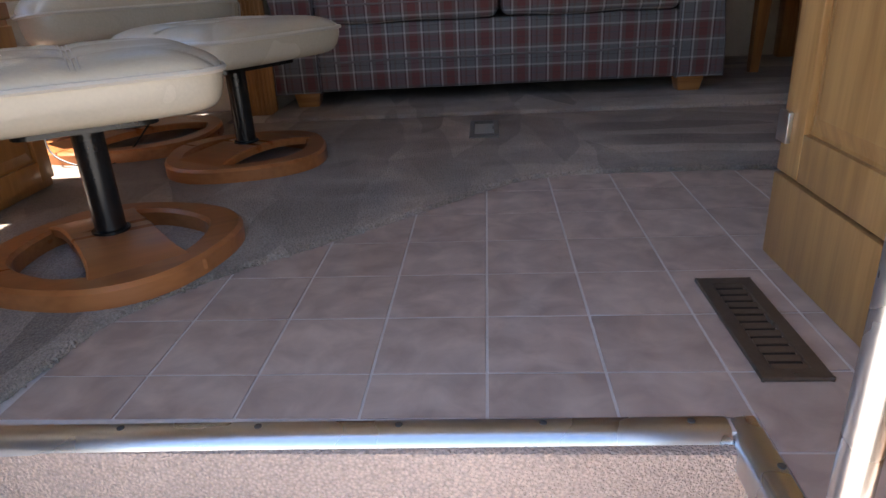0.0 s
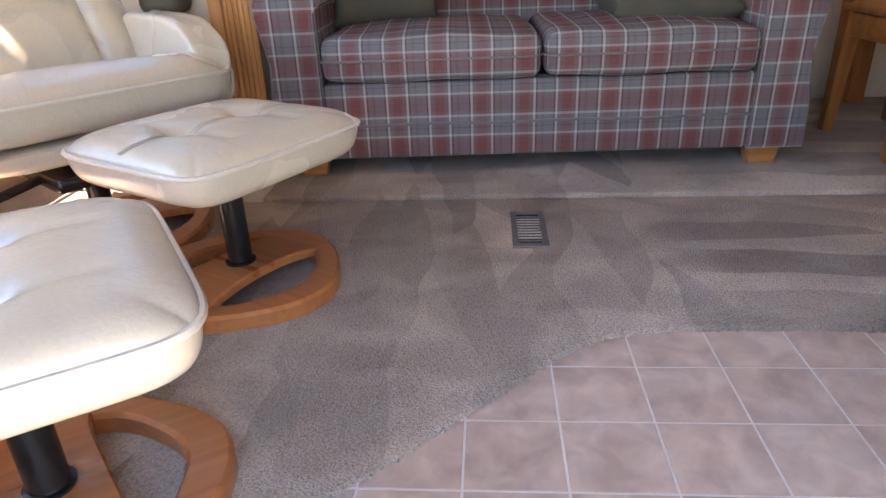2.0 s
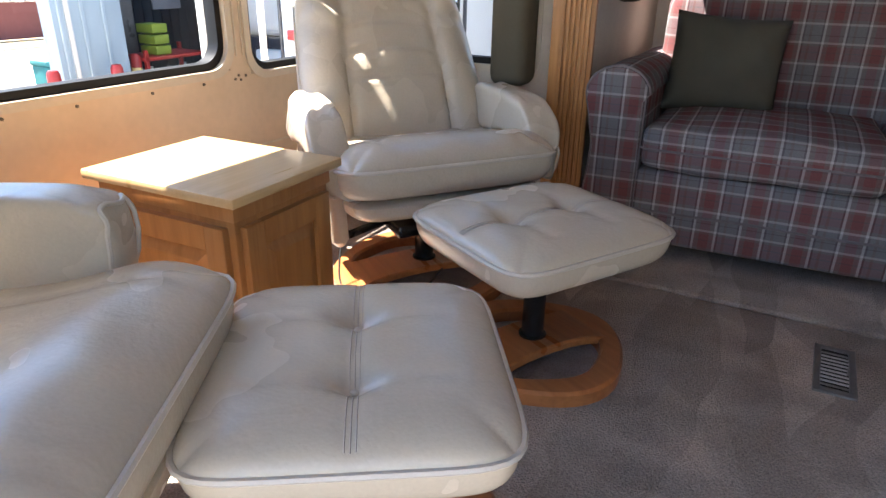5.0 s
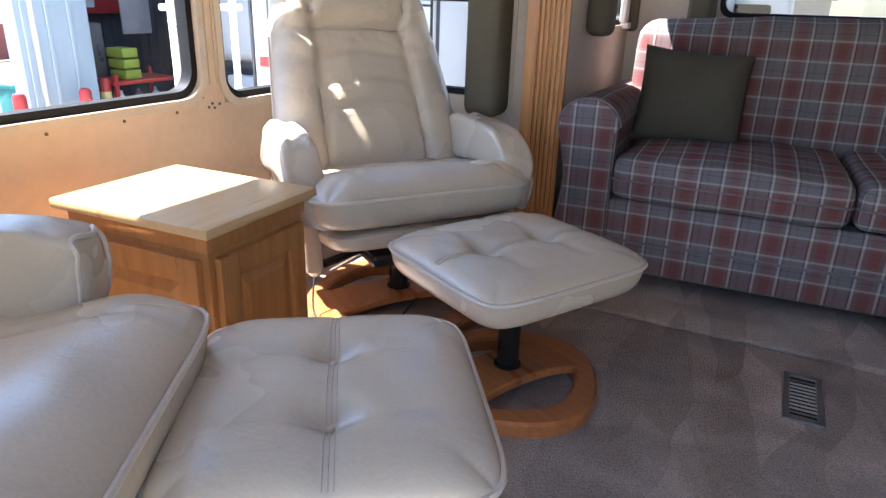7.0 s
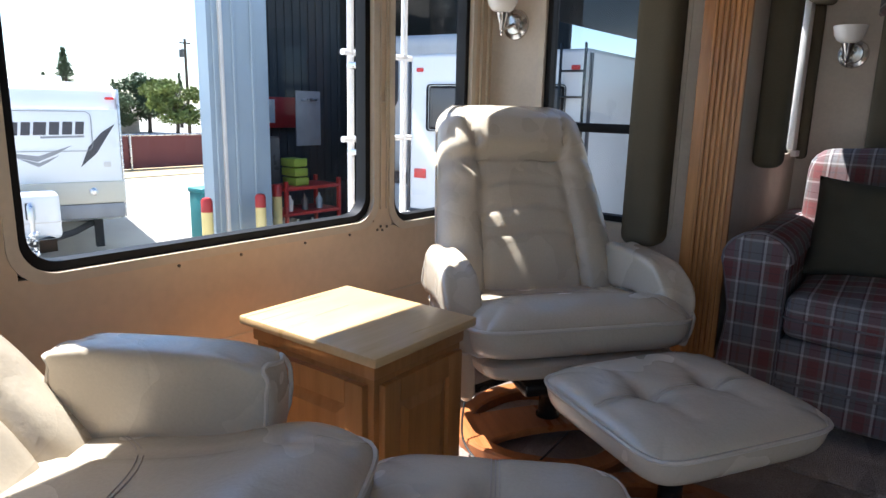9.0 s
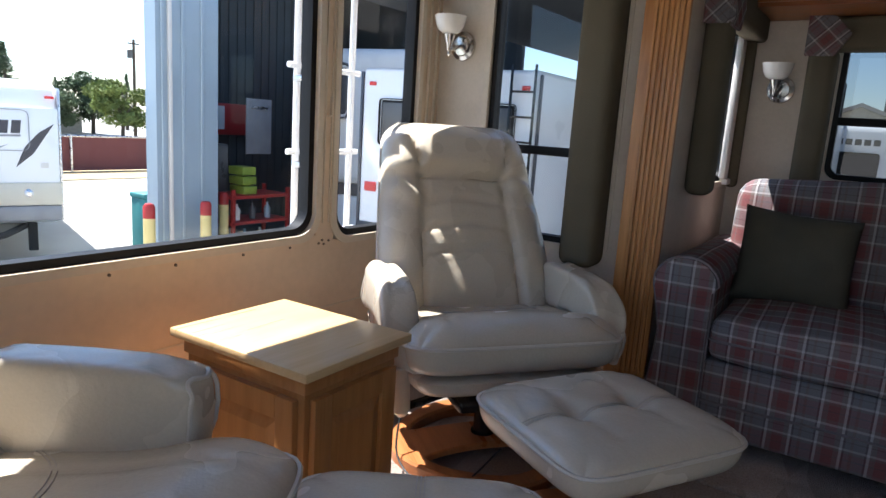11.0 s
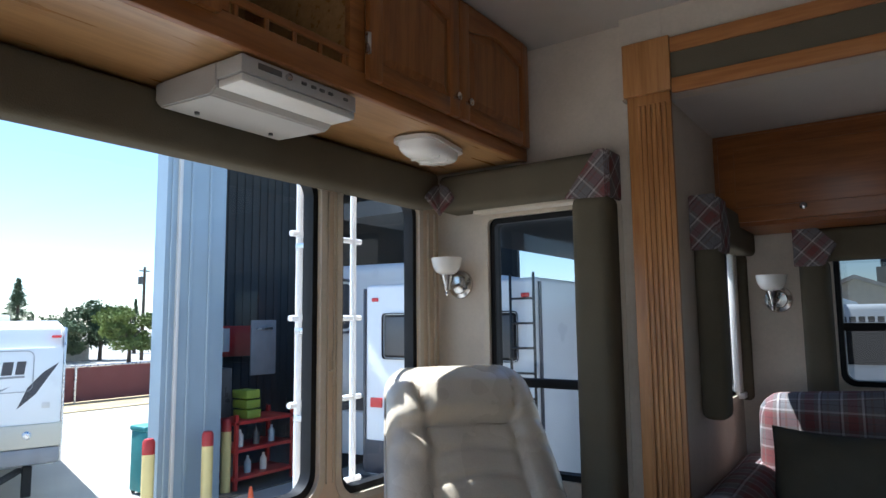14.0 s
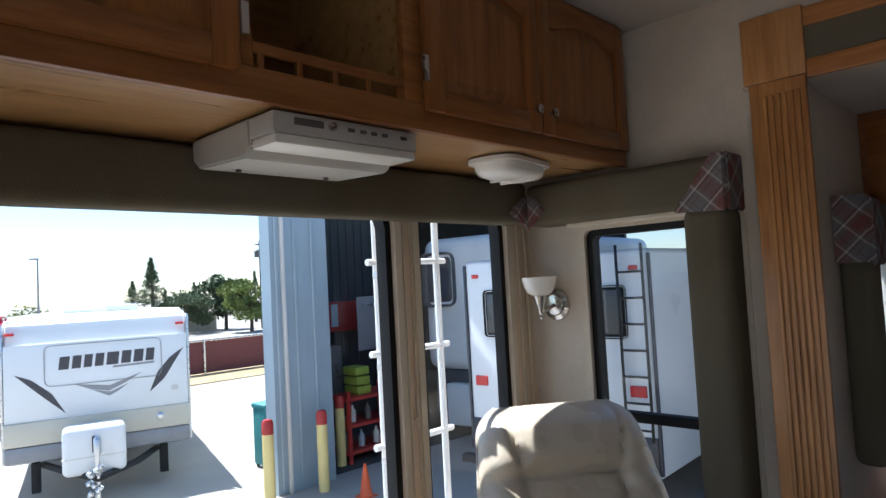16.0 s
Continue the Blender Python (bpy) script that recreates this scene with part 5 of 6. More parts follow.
def wheel(parent, x, y, r=0.34):
    w = part("wheel", lathe(bmesh.new(), [(r * 0.6, -0.1), (r * 0.95, -0.1), (r, -0.06), (r, 0.06), (r * 0.95, 0.1), (r * 0.6, 0.1)], (0, 0, 0), 24, "y"), RUBBER, parent, "black rubber tyre")
    w.location = (x, y, r)
    part("rim", lathe(bmesh.new(), [(r * 0.2, -0.09), (r * 0.6, -0.09), (r * 0.6, 0.09), (r * 0.2, 0.09)], (0, 0, 0), 20, "y"), ALU, w, "metal rim")
    return w


tr = thing("travel_trailer", pose(-10.29, 3.98, GZ, 0, 0, -17) @ Matrix.Diagonal((0.95, 0.95, 0.93, 1)), "white travel trailer with dark swoosh graphics facing the window", "trailer")
HWT = 1.23
# side outline of the body, with a raked nose
prof = [(0.0, 0.92), (0.04, 0.75), (-0.25, 0.55), (-6.0, 0.55), (-6.0, 2.66), (-0.55, 2.70), (-0.22, 2.62), (-0.06, 2.30)]
bm = bmesh.new()
A = [[bm.verts.new((x, y, z)) for x, z in prof] for y in (-HWT, HWT)]
for k in range(len(prof)):
    j = (k + 1) % len(prof)
    bm.faces.new((A[0][k], A[0][j], A[1][j], A[1][k]))
bm.faces.new(A[0])
bm.faces.new(A[1][::-1])
bmesh.ops.recalc_face_normals(bm, faces=bm.faces)
bmesh.ops.bevel(bm, geom=[e for e in bm.edges], offset=0.05, segments=3, affect="EDGES")
part("body", bm, GELCOAT, tr)
part("lower_cap", boxed(-0.35, 0.055, -HWT + 0.01, HWT - 0.01, 0.86, 1.20, 0.03), CREAM_GEL, tr, "cream lower nose panel")
part("rock_guard", boxed(-0.40, 0.05, -HWT + 0.02, HWT - 0.02, 0.62, 0.86, 0.04), GREY_GEL, tr, "dark lower skirt")
part("edge_strip", boxed(-0.5, -0.02, -HWT - 0.012, -HWT + 0.02, 0.62, 2.6, 0.01), ALU, tr)
part("edge_strip", boxed(-0.5, -0.02, HWT - 0.02, HWT + 0.012, 0.62, 2.6, 0.01), ALU, tr)
part("roof_vent", boxed(-1.6, -1.1, 0.1, 0.6, 2.68, 2.80, 0.03), GELCOAT, tr)
part("roof_cover", boxed(-2.6, -1.9, -0.5, 0.2, 2.68, 2.76, 0.03), GELCOAT, tr)
deco = part("nose_panel", boxed(-0.03, 0.0, -HWT + 0.03, HWT - 0.03, 1.18, 2.30, 0.01), GELCOAT, tr)
deco.location = (0.015, 0, 0)
Y = lambda px: (px - 200) / 132.0
Z = lambda py: 2.64 - (py - 548) / 132.0
fr = part("name_panel", ring(bmesh.new(), rrect(1.55, 0.60, 0.1, 6, Y(208), Z(637)), rrect(1.53, 0.58, 0.09, 6, Y(208), Z(637)), lambda u, v, d: (0.006 + d, u, v), 0.0, 0.008), GREY_GEL, deco, "thin outline round the maker's name")
bars(deco, "swoosh", [[(Y(58), Z(648)), (Y(85), Z(660)), (Y(118), Z(690)), (Y(140), Z(730)), (Y(104), Z(695))], [(Y(352), Z(622)), (Y(326), Z(640)), (Y(302), Z(668)), (Y(286), Z(708)), (Y(315), Z(682))]], DARK_GEL, "charcoal swoosh")
bars(deco, "chevron", [[(Y(155), Z(676)), (Y(216), Z(685)), (Y(275), Z(664)), (Y(245), Z(682)), (Y(214), Z(696)), (Y(180), Z(688))], [(Y(182), Z(689)), (Y(216), Z(698)), (Y(250), Z(684)), (Y(230), Z(698)), (Y(214), Z(706))]], GREY_GEL, "grey chevron")
x = 129
for k, wpx in enumerate((22, 20, 19, 20, 26, 22, 22, 20)):
    bars(deco, "name_bar", [[(Y(x), Z(646 - 0.02 * (x - 129))), (Y(x + wpx - 5), Z(646 - 0.02 * (x - 129))), (Y(x + wpx - 2), Z(621 - 0.02 * (x - 129))), (Y(x + 3), Z(621 - 0.02 * (x - 129)))]], DARK_GEL, "dark lettering bar")
    x += wpx
bars(deco, "name_bar", [[(Y(222), Z(651)), (Y(296), Z(649)), (Y(296), Z(645)), (Y(222), Z(647))]], GREY_GEL, "thin grey bar")
for y in (-HWT + 0.10, HWT - 0.12):
    part("marker_lamp", boxed(-0.09, -0.02, y - 0.06, y + 0.06, 2.44, 2.48, 0.01), REDLENS, tr, "orange-red marker lamp")
part("badge", lathe(bmesh.new(), [(0.06, -0.01), (0.06, 0.012), (0.05, 0.02)], (0, 0, 0), 20), ALU, tr).matrix_local = pose(0.055, Y(304), 1.05, 0, 90, 0)
part("label_plate", boxed(0.01, 0.022, Y(333) - 0.05, Y(333) + 0.05, 1.42, 1.50, 0.002), PLASTIC_PALE, tr)
gas = part("gas_cover", boxed(0.30, 0.75, -0.50, 0.28, 0.48, 1.14, 0.08, 4), GELCOAT, tr, "white gas bottle cover")
part("strap", boxed(0.295, 0.756, -0.505, 0.285, 0.72, 0.735, 0.003), PLASTIC_PALE, gas)
part("latch", boxed(0.75, 0.80, -0.14, -0.05, 0.78, 1.02, 0.02), RUBBER, gas, "black latch")
jk = part("tongue_jack", lathe(bmesh.new(), [(0.03, 0.0), (0.03, 0.75), (0.05, 0.76), (0.05, 0.95), (0.02, 1.0)], (0.95, -0.08, 0.05), 14), ALU, tr, "metal tongue jack")
bm = bmesh.new()
for k in range(14):
    a = 0.8 * k
    bmesh.ops.create_icosphere(bm, subdivisions=1, radius=0.045, matrix=Matrix.Translation((0.98 + 0.05 * math.sin(a), -0.12 + 0.07 * math.cos(a * 1.7), 0.62 - 0.03 * k)))
part("chain", bm, ALU, tr, "bunched metal safety chain")
for sd in (-1, 1):
    bm = bmesh.new()
    tube(bm, [(-0.3, sd * 0.75, 0.50), (0.3, sd * 0.45, 0.48), (1.0, -0.08, 0.48)], 0.05, 8)
    part("tongue_beam", bm, RUBBER, tr)
    part("stabiliser", boxed(-0.35, -0.22, sd * 0.85 - 0.06, sd * 0.85 + 0.06, 0.12, 0.56, 0.01), RUBBER, tr)
    wheel(tr, -3.6, sd * 1.05)
    wheel(tr, -4.4, sd * 1.05)


def plain_trailer(m, w, l, top, label, rear=True):
    """Rear view towards -y: body, window, ladder, lamps, bumper."""
    t = thing("travel_trailer", m, label, "trailer", "parked trailers")
    part("body", boxed(-w / 2, w / 2, 0.0, l, 0.55, top, 0.06, 3), GELCOAT, t)
    wd = part("window", boxed(-w * 0.38, w * 0.39, -0.012, 0.02, 1.98, 2.55, 0.05, 3), BLACK, t, "dark tinted rear window")
    part("pane", boxed(-w * 0.36, w * 0.37, -0.016, -0.011, 2.03, 2.50, 0.002), PLASTIC_DARK, wd)
    for sd in (-1, 1):
        part("tail_lamp", boxed(sd * w * 0.42 - 0.09, sd * w * 0.42 + 0.09, -0.02, 0.01, 1.38, 1.50, 0.01), REDLENS, t, "red tail lamp")
        part("marker_lamp", boxed(sd * w * 0.43 - 0.05, sd * w * 0.43 + 0.05, -0.02, 0.01, top - 0.22, top - 0.17, 0.01), REDLENS, t)
        part("edge_strip", boxed(sd * w / 2 - 0.015, sd * w / 2 + 0.015, -0.012, 0.03, 0.6, top - 0.05, 0.005), DARK_GEL, t, "black edge strip")
        wheel(t, 0, 0).location = (sd * (w / 2 - 0.15), l * 0.6, 0.34)
    part("lower_band", boxed(-w / 2 + 0.02, w / 2 - 0.02, -0.014, 0.01, 0.58, 0.98, 0.005), DARK_GEL, t, "dark lower band")
    part("bumper", boxed(-w / 2, w / 2, -0.25, -0.12, 0.48, 0.58, 0.02), RUBBER, t)
    ld = part("ladder", boxed(w * 0.37 - 0.014, w * 0.37 + 0.014, -0.09, -0.062, 0.95, top + 0.05, 0.008), BLACK_METAL, t, "black rear ladder")
    part("rail", boxed(w * 0.485 - 0.014, w * 0.485 + 0.014, -0.09, -0.062, 0.95, top + 0.05, 0.008), BLACK_METAL, ld)
    for k in range(7):
        part("rung", boxed(w * 0.37, w * 0.485, -0.085, -0.065, 1.05 + k * 0.27, 1.075 + k * 0.27, 0.005), BLACK_METAL, ld)
    return t


plain_trailer(pose(-4.73, 6.95, GZ, 0, 0, 3), 2.44, 6.5, 2.92, "white travel trailer with a black rear ladder")
plain_trailer(pose(-2.1, 8.6, GZ, 0, 0, 0), 2.3, 6.0, 2.72, "white travel trailer parked beside another")
t5 = thing("travel_trailer", pose(-7.75, 9.0, GZ, 0, 0, 8), "white fifth-wheel trailer with a rounded nose beside another trailer", "trailer", "parked trailers")
part("body", boxed(-1.05, 1.05, 0.0, 6.0, 1.15, 3.45, 0.22, 4), GELCOAT, t5)
part("nose_panel", boxed(-1.0, -0.30, -0.02, 0.05, 2.25, 3.2, 0.16, 4), DARK_GEL, t5, "dark curved graphic panel")
# charcoal block stands for the shade under the body
part("skirt", boxed(-0.95, 0.95, 0.12, 6.0, 0.40, 1.15, 0.05), DARK_GEL, t5, "dark block painted as underside shade")
part("step_board", boxed(-0.55, 0.30, -0.10, 0.10, 0.25, 0.95, 0.03), GELCOAT, t5, "white lower panel")
for sd in (-1, 1):
    wheel(t5, 0, 0).location = (sd * 0.9, 3.6, 0.34)
t4 = thing("travel_trailer", pose(-0.75, 11.2, GZ), "white travel trailer with tinted windows and lettering bars", "trailer", "parked trailers")
part("body", boxed(-1.6, 0.55, 0, 5.2, 0.5, 2.62, 0.08, 3), GELCOAT, t4)
part("window", boxed(-0.30, 0.28, -0.014, 0.01, 1.80, 2.27, 0.05, 3), BLACK, t4, "dark tinted window")
for k in range(5):
    part("name_bar", boxed(-0.26 + k * 0.11, -0.18 + k * 0.11, -0.006, 0.004, 2.37, 2.45), DARK_GEL, t4, "dark lettering bar", smooth=False)
part("lower_band", boxed(-1.58, 0.53, -0.01, 0.01, 0.55, 1.1, 0.004), GREY_GEL, t4)


# ---- the workshop ----
def ribbed(bm, x0, x1, y0, y1, z0, z1, axis, step=0.3):
    box(bm, x0, x1, y0, y1, z0, z1)
    if axis == "x":
        y = y0 + 0.08
        while y < y1 - 0.08:
            box(bm, x1 - 0.002, x1 + 0.03, y, y + 0.07, z0, z1, 0.012, 1)
            y += step
    else:
        x = x0 + 0.08
        while x < x1 - 0.08:
            box(bm, x, x + 0.07, y0 - 0.03, y0 + 0.002, z0, z1, 0.012, 1)
            x += step
    return bm


shop = thing("workshop", pose(-8.06, 5.38, GZ) @ Matrix.Diagonal((0.8, 0.8, 1, 1)), "blue-grey metal workshop with a wide dark opening", "building")
part("jamb_wall", ribbed(bmesh.new(), -0.3, 0.0, 0.0, 1.15, 0.0, 9.0, "x", 0.36), SIDING, shop, "ribbed blue-grey siding")
part("corner_trim", boxed(-0.02, 0.05, 0.20, 0.26, 0.0, 9.0, 0.01), PLASTIC_PALE, shop, "bright corner trim")
part("side_wall", slab(bmesh.new(), [(-0.3, 0.02), (-0.3, 0.17), (-9.0, 7.6), (-9.0, 7.45)], 0.0, 9.0), SIDING, shop)
part("back_wall", ribbed(bmesh.new(), -9.15, -9.0, 7.4, 12.0, 0.0, 9.0, "x", 0.4), SHOP_SHADE, shop, "ribbed inner wall coloured dark for shade")
part("end_wall", boxed(-9.0, 0.0, 11.85, 12.0, 0.0, 9.0), SHOP_SHADE, shop)
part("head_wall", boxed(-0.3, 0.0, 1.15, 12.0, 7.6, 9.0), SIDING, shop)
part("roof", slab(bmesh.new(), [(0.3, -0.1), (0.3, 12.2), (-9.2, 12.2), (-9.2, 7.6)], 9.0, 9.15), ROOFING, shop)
# slab added over the concrete, its dark colour stands for indoor shade
part("inner_floor", slab(bmesh.new(), [(-0.2, 1.2), (-0.2, 11.8), (-8.9, 11.8), (-8.9, 7.6)], 0.0, 0.02), SHOP_SHADE, shop, "floor slab coloured dark for the shade inside")
part("partition", ribbed(bmesh.new(), -4.2, -4.1, 2.9, 6.6, 0.0, 9.0, "x", 0.25), SHOP_SHADE, shop, "ribbed partition coloured dark for shade")
for y in (3.05, 3.5):
    bm = bmesh.new()
    tube(bm, [(-3.9, y, 1.6), (-3.9, y, 8.5)], 0.025, 8)
    part("conduit", bm, ALU, shop, "grey wall conduit")
rk = thing("tool_rack", pose(-8.7, 6.80, GZ), "red enamelled tool rack with bottles on its shelves", "shelf")
for z in (0.15, 0.55, 0.95):
    part("shelf", boxed(-0.35, 0.3, 0.0, 1.15, z, z + 0.05, 0.01), RED, rk)
for y in (0.02, 1.1):
    for xx in (-0.33, 0.25):
        part("post", boxed(xx, xx + 0.05, y, y + 0.05, 0, 1.1), RED, rk)
for k in range(6):
    cols = (PLASTIC_DARK, PLASTIC_PALE, SIDING)
    b = solid("bottle", lathe(bmesh.new(), [(0.05, 0), (0.055, 0.16), (0.02, 0.21), (0.02, 0.25)], (0, 0, 0), 12), cols[k % 3], "plastic bottle on the red tool rack", "bottle", group="bottles on the rack", m=pose(-8.6, 6.90 + 0.15 * k, GZ + (0.60 if k % 2 else 0.20)))
bx = thing("storage_crates", pose(-8.7, 7.12, GZ + 1.0) @ Matrix.Diagonal((0.7, 0.62, 0.75, 1)), "stacked lime green plastic crates on the rack", "crate")
for k in range(3):
    part("crate", boxed(-0.25, 0.25, -0.02 * k, 0.42 - 0.02 * k, 0.20 * k, 0.20 * k + 0.17, 0.02), LIME, bx)
solid("machine_cabinet", boxed(-0.3, 0.3, -0.4, 0.0, 0.0, 1.75, 0.03), PLASTIC_DARK, "dark machine cabinet beside the crates", "machine", m=pose(-9.3, 7.2, GZ))
bd = thing("notice_board", pose(-11.22, 8.35, GZ + 2.05) @ Matrix.Diagonal((1, 0.55, 1, 1)), "red wall board with a white notice", "notice board")
part("board", boxed(0, 0.04, 0.05, 1.9, -0.25, 0.35, 0.01), RED, bd)
part("sheet", boxed(0.04, 0.045, 0.45, 0.75, -0.15, 0.30), PLASTIC_PALE, bd, "white paper sheet")
sg = thing("hanging_panel", pose(-9.6, 8.0, GZ + 1.55), "grey metal panel hanging in the workshop", "panel")
part("sheet", boxed(0, 0.03, 0, 0.55, 0, 0.95, 0.01), GREY_GEL, sg)
part("handle", boxed(0.03, 0.06, 0.1, 0.45, 0.78, 0.82, 0.01), ALU, sg)


def cone(m):
    c = thing("traffic_cone", m, "orange plastic traffic cone", "cone", "traffic cones")
    part("foot", boxed(-0.18, 0.18, -0.18, 0.18, 0, 0.03, 0.01), ORANGE, c)
    part("body", lathe(bmesh.new(), [(0.14, 0.03), (0.03, 0.68), (0.02, 0.70)], (0, 0, 0), 20), ORANGE, c)


for x, y in ((-0.62, 9.4), (-0.05, 9.6), (-7.1, 6.06)):
    cone(pose(x, y, GZ) @ Matrix.Diagonal((0.6, 0.6, 0.6, 1)))


def bollard(m):
    b = thing("bollard", m, "yellow steel bollard with a red cap", "bollard", "bollards by the workshop")
    part("post", lathe(bmesh.new(), [(0.085, 0.0), (0.085, 0.80)], (0, 0, 0), 24), YELLOW, b)
    part("cap", lathe(bmesh.new(), [(0.086, 0.80), (0.086, 0.93), (0.06, 0.965), (0.0, 0.975)], (0, 0, 0), 24), RED, b, "red painted top")


for x, y in ((-7.87, 5.14), (-7.75, 5.88), (-8.50, 6.73)):
    bollard(pose(x, y, GZ) @ Matrix.Diagonal((0.85, 0.85, 1.1, 1)))
bn = thing("waste_bin", pose(-9.5, 6.12, GZ) @ Matrix.Diagonal((0.6, 0.6, 0.95, 1)), "teal wheeled waste bin beside the workshop", "bin")
part("body", boxed(-0.3, 0.3, -0.28, 0.28, 0.05, 0.95, 0.03), TEALBIN, bn)
part("lid", boxed(-0.33, 0.33, -0.31, 0.31, 0.95, 1.03, 0.03), TEALBIN, bn)
for yy in (-0.2, 0.2):
    part("wheel", boxed(-0.3, -0.2, yy - 0.04, yy + 0.04, 0.0, 0.1, 0.03), RUBBER, bn)

shed = thing("open_shed", pose(-3.0, 6.6, GZ), "open dark-roofed shed over the parked trailers", "shed")
# roof underside and back wall share the painted shade colour
part("roof", boxed(-3.1, 1.3, 0.0, 14.0, 3.75, 3.95), SHOP_SHADE, shed, "roof underside coloured dark for shade")
part("back_wall", ribbed(bmesh.new(), -3.1, 1.3, 13.9, 14.0, 0.0, 3.75, "y", 0.4), SHOP_SHADE, shed, "ribbed back wall coloured dark for shade")
part("post", boxed(1.12, 1.28, 0.1, 0.26, 0.0, 3.75), GREY_GEL, shed)
part("post", boxed(-3.08, -2.95, 12.5, 12.66, 0.0, 3.75), GREY_GEL, shed)

# ---- fence, trees, poles, house beyond the yard ----
fn = thing("slatted_fence", pose(-21.8, 0, GZ), "maroon slatted chain-link fence", "fence")
part("slats", boxed(-0.02, 0.02, -25, 42, 0.06, 1.12), FENCE, fn, smooth=False)
for k in range(23):
    part("fence_post", lathe(bmesh.new(), [(0.04, 0), (0.04, 1.20)], (0.05, -25 + 3 * k, 0), 8), ALU, fn)
bm = bmesh.new()
tube(bm, [(0.05, -25, 1.16), (0.05, 42, 1.16)], 0.03, 6)
part("top_rail", bm, ALU, fn)


def car(m, paint, label):
    c = thing("parked_car", m, label, "car", "cars beyond the fence")
    bm = bmesh.new()
    box(bm, -0.9, 0.9, -2.2, 2.2, 0.35, 0.9, 0.15, 3)
    part("body", bm, paint, c)
    bm = bmesh.new()
    box(bm, -0.78, 0.78, -1.2, 1.3, 0.85, 1.42, 0.2, 3)
    part("cabin", bm, PLASTIC_DARK, c, "dark glazed cabin")
    for xx in (-0.8, 0.8):
        for yy in (-1.35, 1.35):
            w = part("wheel", lathe(bmesh.new(), [(0.2, -0.1), (0.32, -0.08), (0.32, 0.08), (0.2, 0.1)], (0, 0, 0), 16, "y"), RUBBER, c)
            w.matrix_local = pose(xx, yy, 0.32, 0, 0, 90)


car(pose(-17.5, 4.1, GZ, 0, 0, 20), GELCOAT, "white car parked behind the trailer")


def crown(lobes, count, size, seed, needle=False):
    """Leaf clumps scattered through uneven lobes; each clump is a few bent blades."""
    rnd = random.Random(seed)
    vs, fs = [], []
    for _ in range(count):
        c, r = lobes[rnd.randrange(len(lobes))]
        d = Vector((rnd.gauss(0, 1), rnd.gauss(0, 1), rnd.gauss(0, 1))).normalized() * (rnd.random() ** 0.4)
        p = Vector(c) + Vector((d.x * r[0], d.y * r[1], d.z * r[2]))
        for k in range(3):
            a = Vector((rnd.gauss(0, 1), rnd.gauss(0, 1), rnd.gauss(0, 0.7))).normalized() * size * rnd.uniform(0.5, 1.3)
            b = a.cross(Vector((rnd.gauss(0, 1), rnd.gauss(0, 1), rnd.gauss(0, 1)))).normalized() * size * 0.55
            i = len(vs)
            vs += [p, p + a * 0.5 + b * 0.5, p + a, p + a * 0.5 - b * 0.5]
            fs.append((i, i + 1, i + 2, i + 3))
    me = bpy.data.meshes.new("crown")
    me.from_pydata([tuple(v) for v in vs], [], fs)
    return me


def tree(m, h, leaf, label, seed, conifer=False, spread=0.35, count=1100):
    t = thing("tree", m, label, "tree", "trees beyond the fence")
    rnd = random.Random(seed)
    bm = bmesh.new()
    tube(bm, [(0, 0, 0), (0.05, 0.02, h * 0.3), (-0.03, 0.05, h * 0.6), (0, 0, h * 0.93)], [h * 0.035, h * 0.028, h * 0.018, h * 0.004], 8)
    lobes = []
    if conifer:
        for k in range(17):
            f = k / 16
            z, r = h * (0.10 + 0.88 * f), h * spread * (1.02 - f) * rnd.uniform(0.65, 1.15)
            for a in range(5):
                an = rnd.uniform(0, 6.28)
                lobes.append(((r * 0.55 * math.cos(an), r * 0.55 * math.sin(an), z), (r * 0.5 + 0.05, r * 0.5 + 0.05, h * 0.035)))
                tube(bm, [(0, 0, z), (r * 0.9 * math.cos(an), r * 0.9 * math.sin(an), z - 0.04 * h)], [h * 0.006, h * 0.002], 5)
    else:
        for k in range(12):
            an, q = rnd.uniform(0, 6.28), rnd.uniform(0.1, 0.75)
            z = h * rnd.uniform(0.26, 0.85)
            p = (h * spread * q * math.cos(an), h * spread * q * math.sin(an), z)
            lobes.append((p, (h * spread * rnd.uniform(0.3, 0.5),) * 2 + (h * rnd.uniform(0.10, 0.17),)))
            tube(bm, [(0, 0, h * 0.35), (p[0] * 0.6, p[1] * 0.6, z * 0.8), p], [h * 0.014, h * 0.008, h * 0.002], 5)
    part("trunk", bm, BARK, t)
    me = crown(lobes, count, h * (0.055 if not conifer else 0.026), seed)
    me.materials.append(leaf)
    cr = new("crown", me)
    cr.parent = t


tree(pose(-48, 19.87, GZ), 5.5, LEAF_DARK, "tall dark conifer with layered boughs", 1, True, 0.40, 1900)
tree(pose(-49, 18.9, GZ), 3.9, LEAF_DARK, "dark conifer beside a taller one", 2, True, 0.42, 1500)
tree(pose(-49, 21.2, GZ), 3.3, LEAF_DARK, "short dark conifer beside a taller one", 9, True, 0.36)
tree(pose(-50, 23.9, GZ), 3.7, LEAF_DARK, "slim dark conifer behind the fence", 3, True, 0.30)
tree(pose(-46, 21.4, GZ), 3.3, LEAF_DARK, "dark bushy tree behind the fence", 4, False, 0.75, 2400)
tree(pose(-47, 24.9, GZ), 4.3, LEAF_DARK, "broad dark green tree behind the fence", 5, False, 0.52, 2400)
tree(pose(-42, 24.2, GZ), 3.9, LEAF, "bright green leafy tree behind the fence", 6, False, 0.58, 3200)
tree(pose(-55, 32.0, GZ), 4.6, LEAF_DARK, "tall dark conifer near the utility pole", 7, True, 0.30)
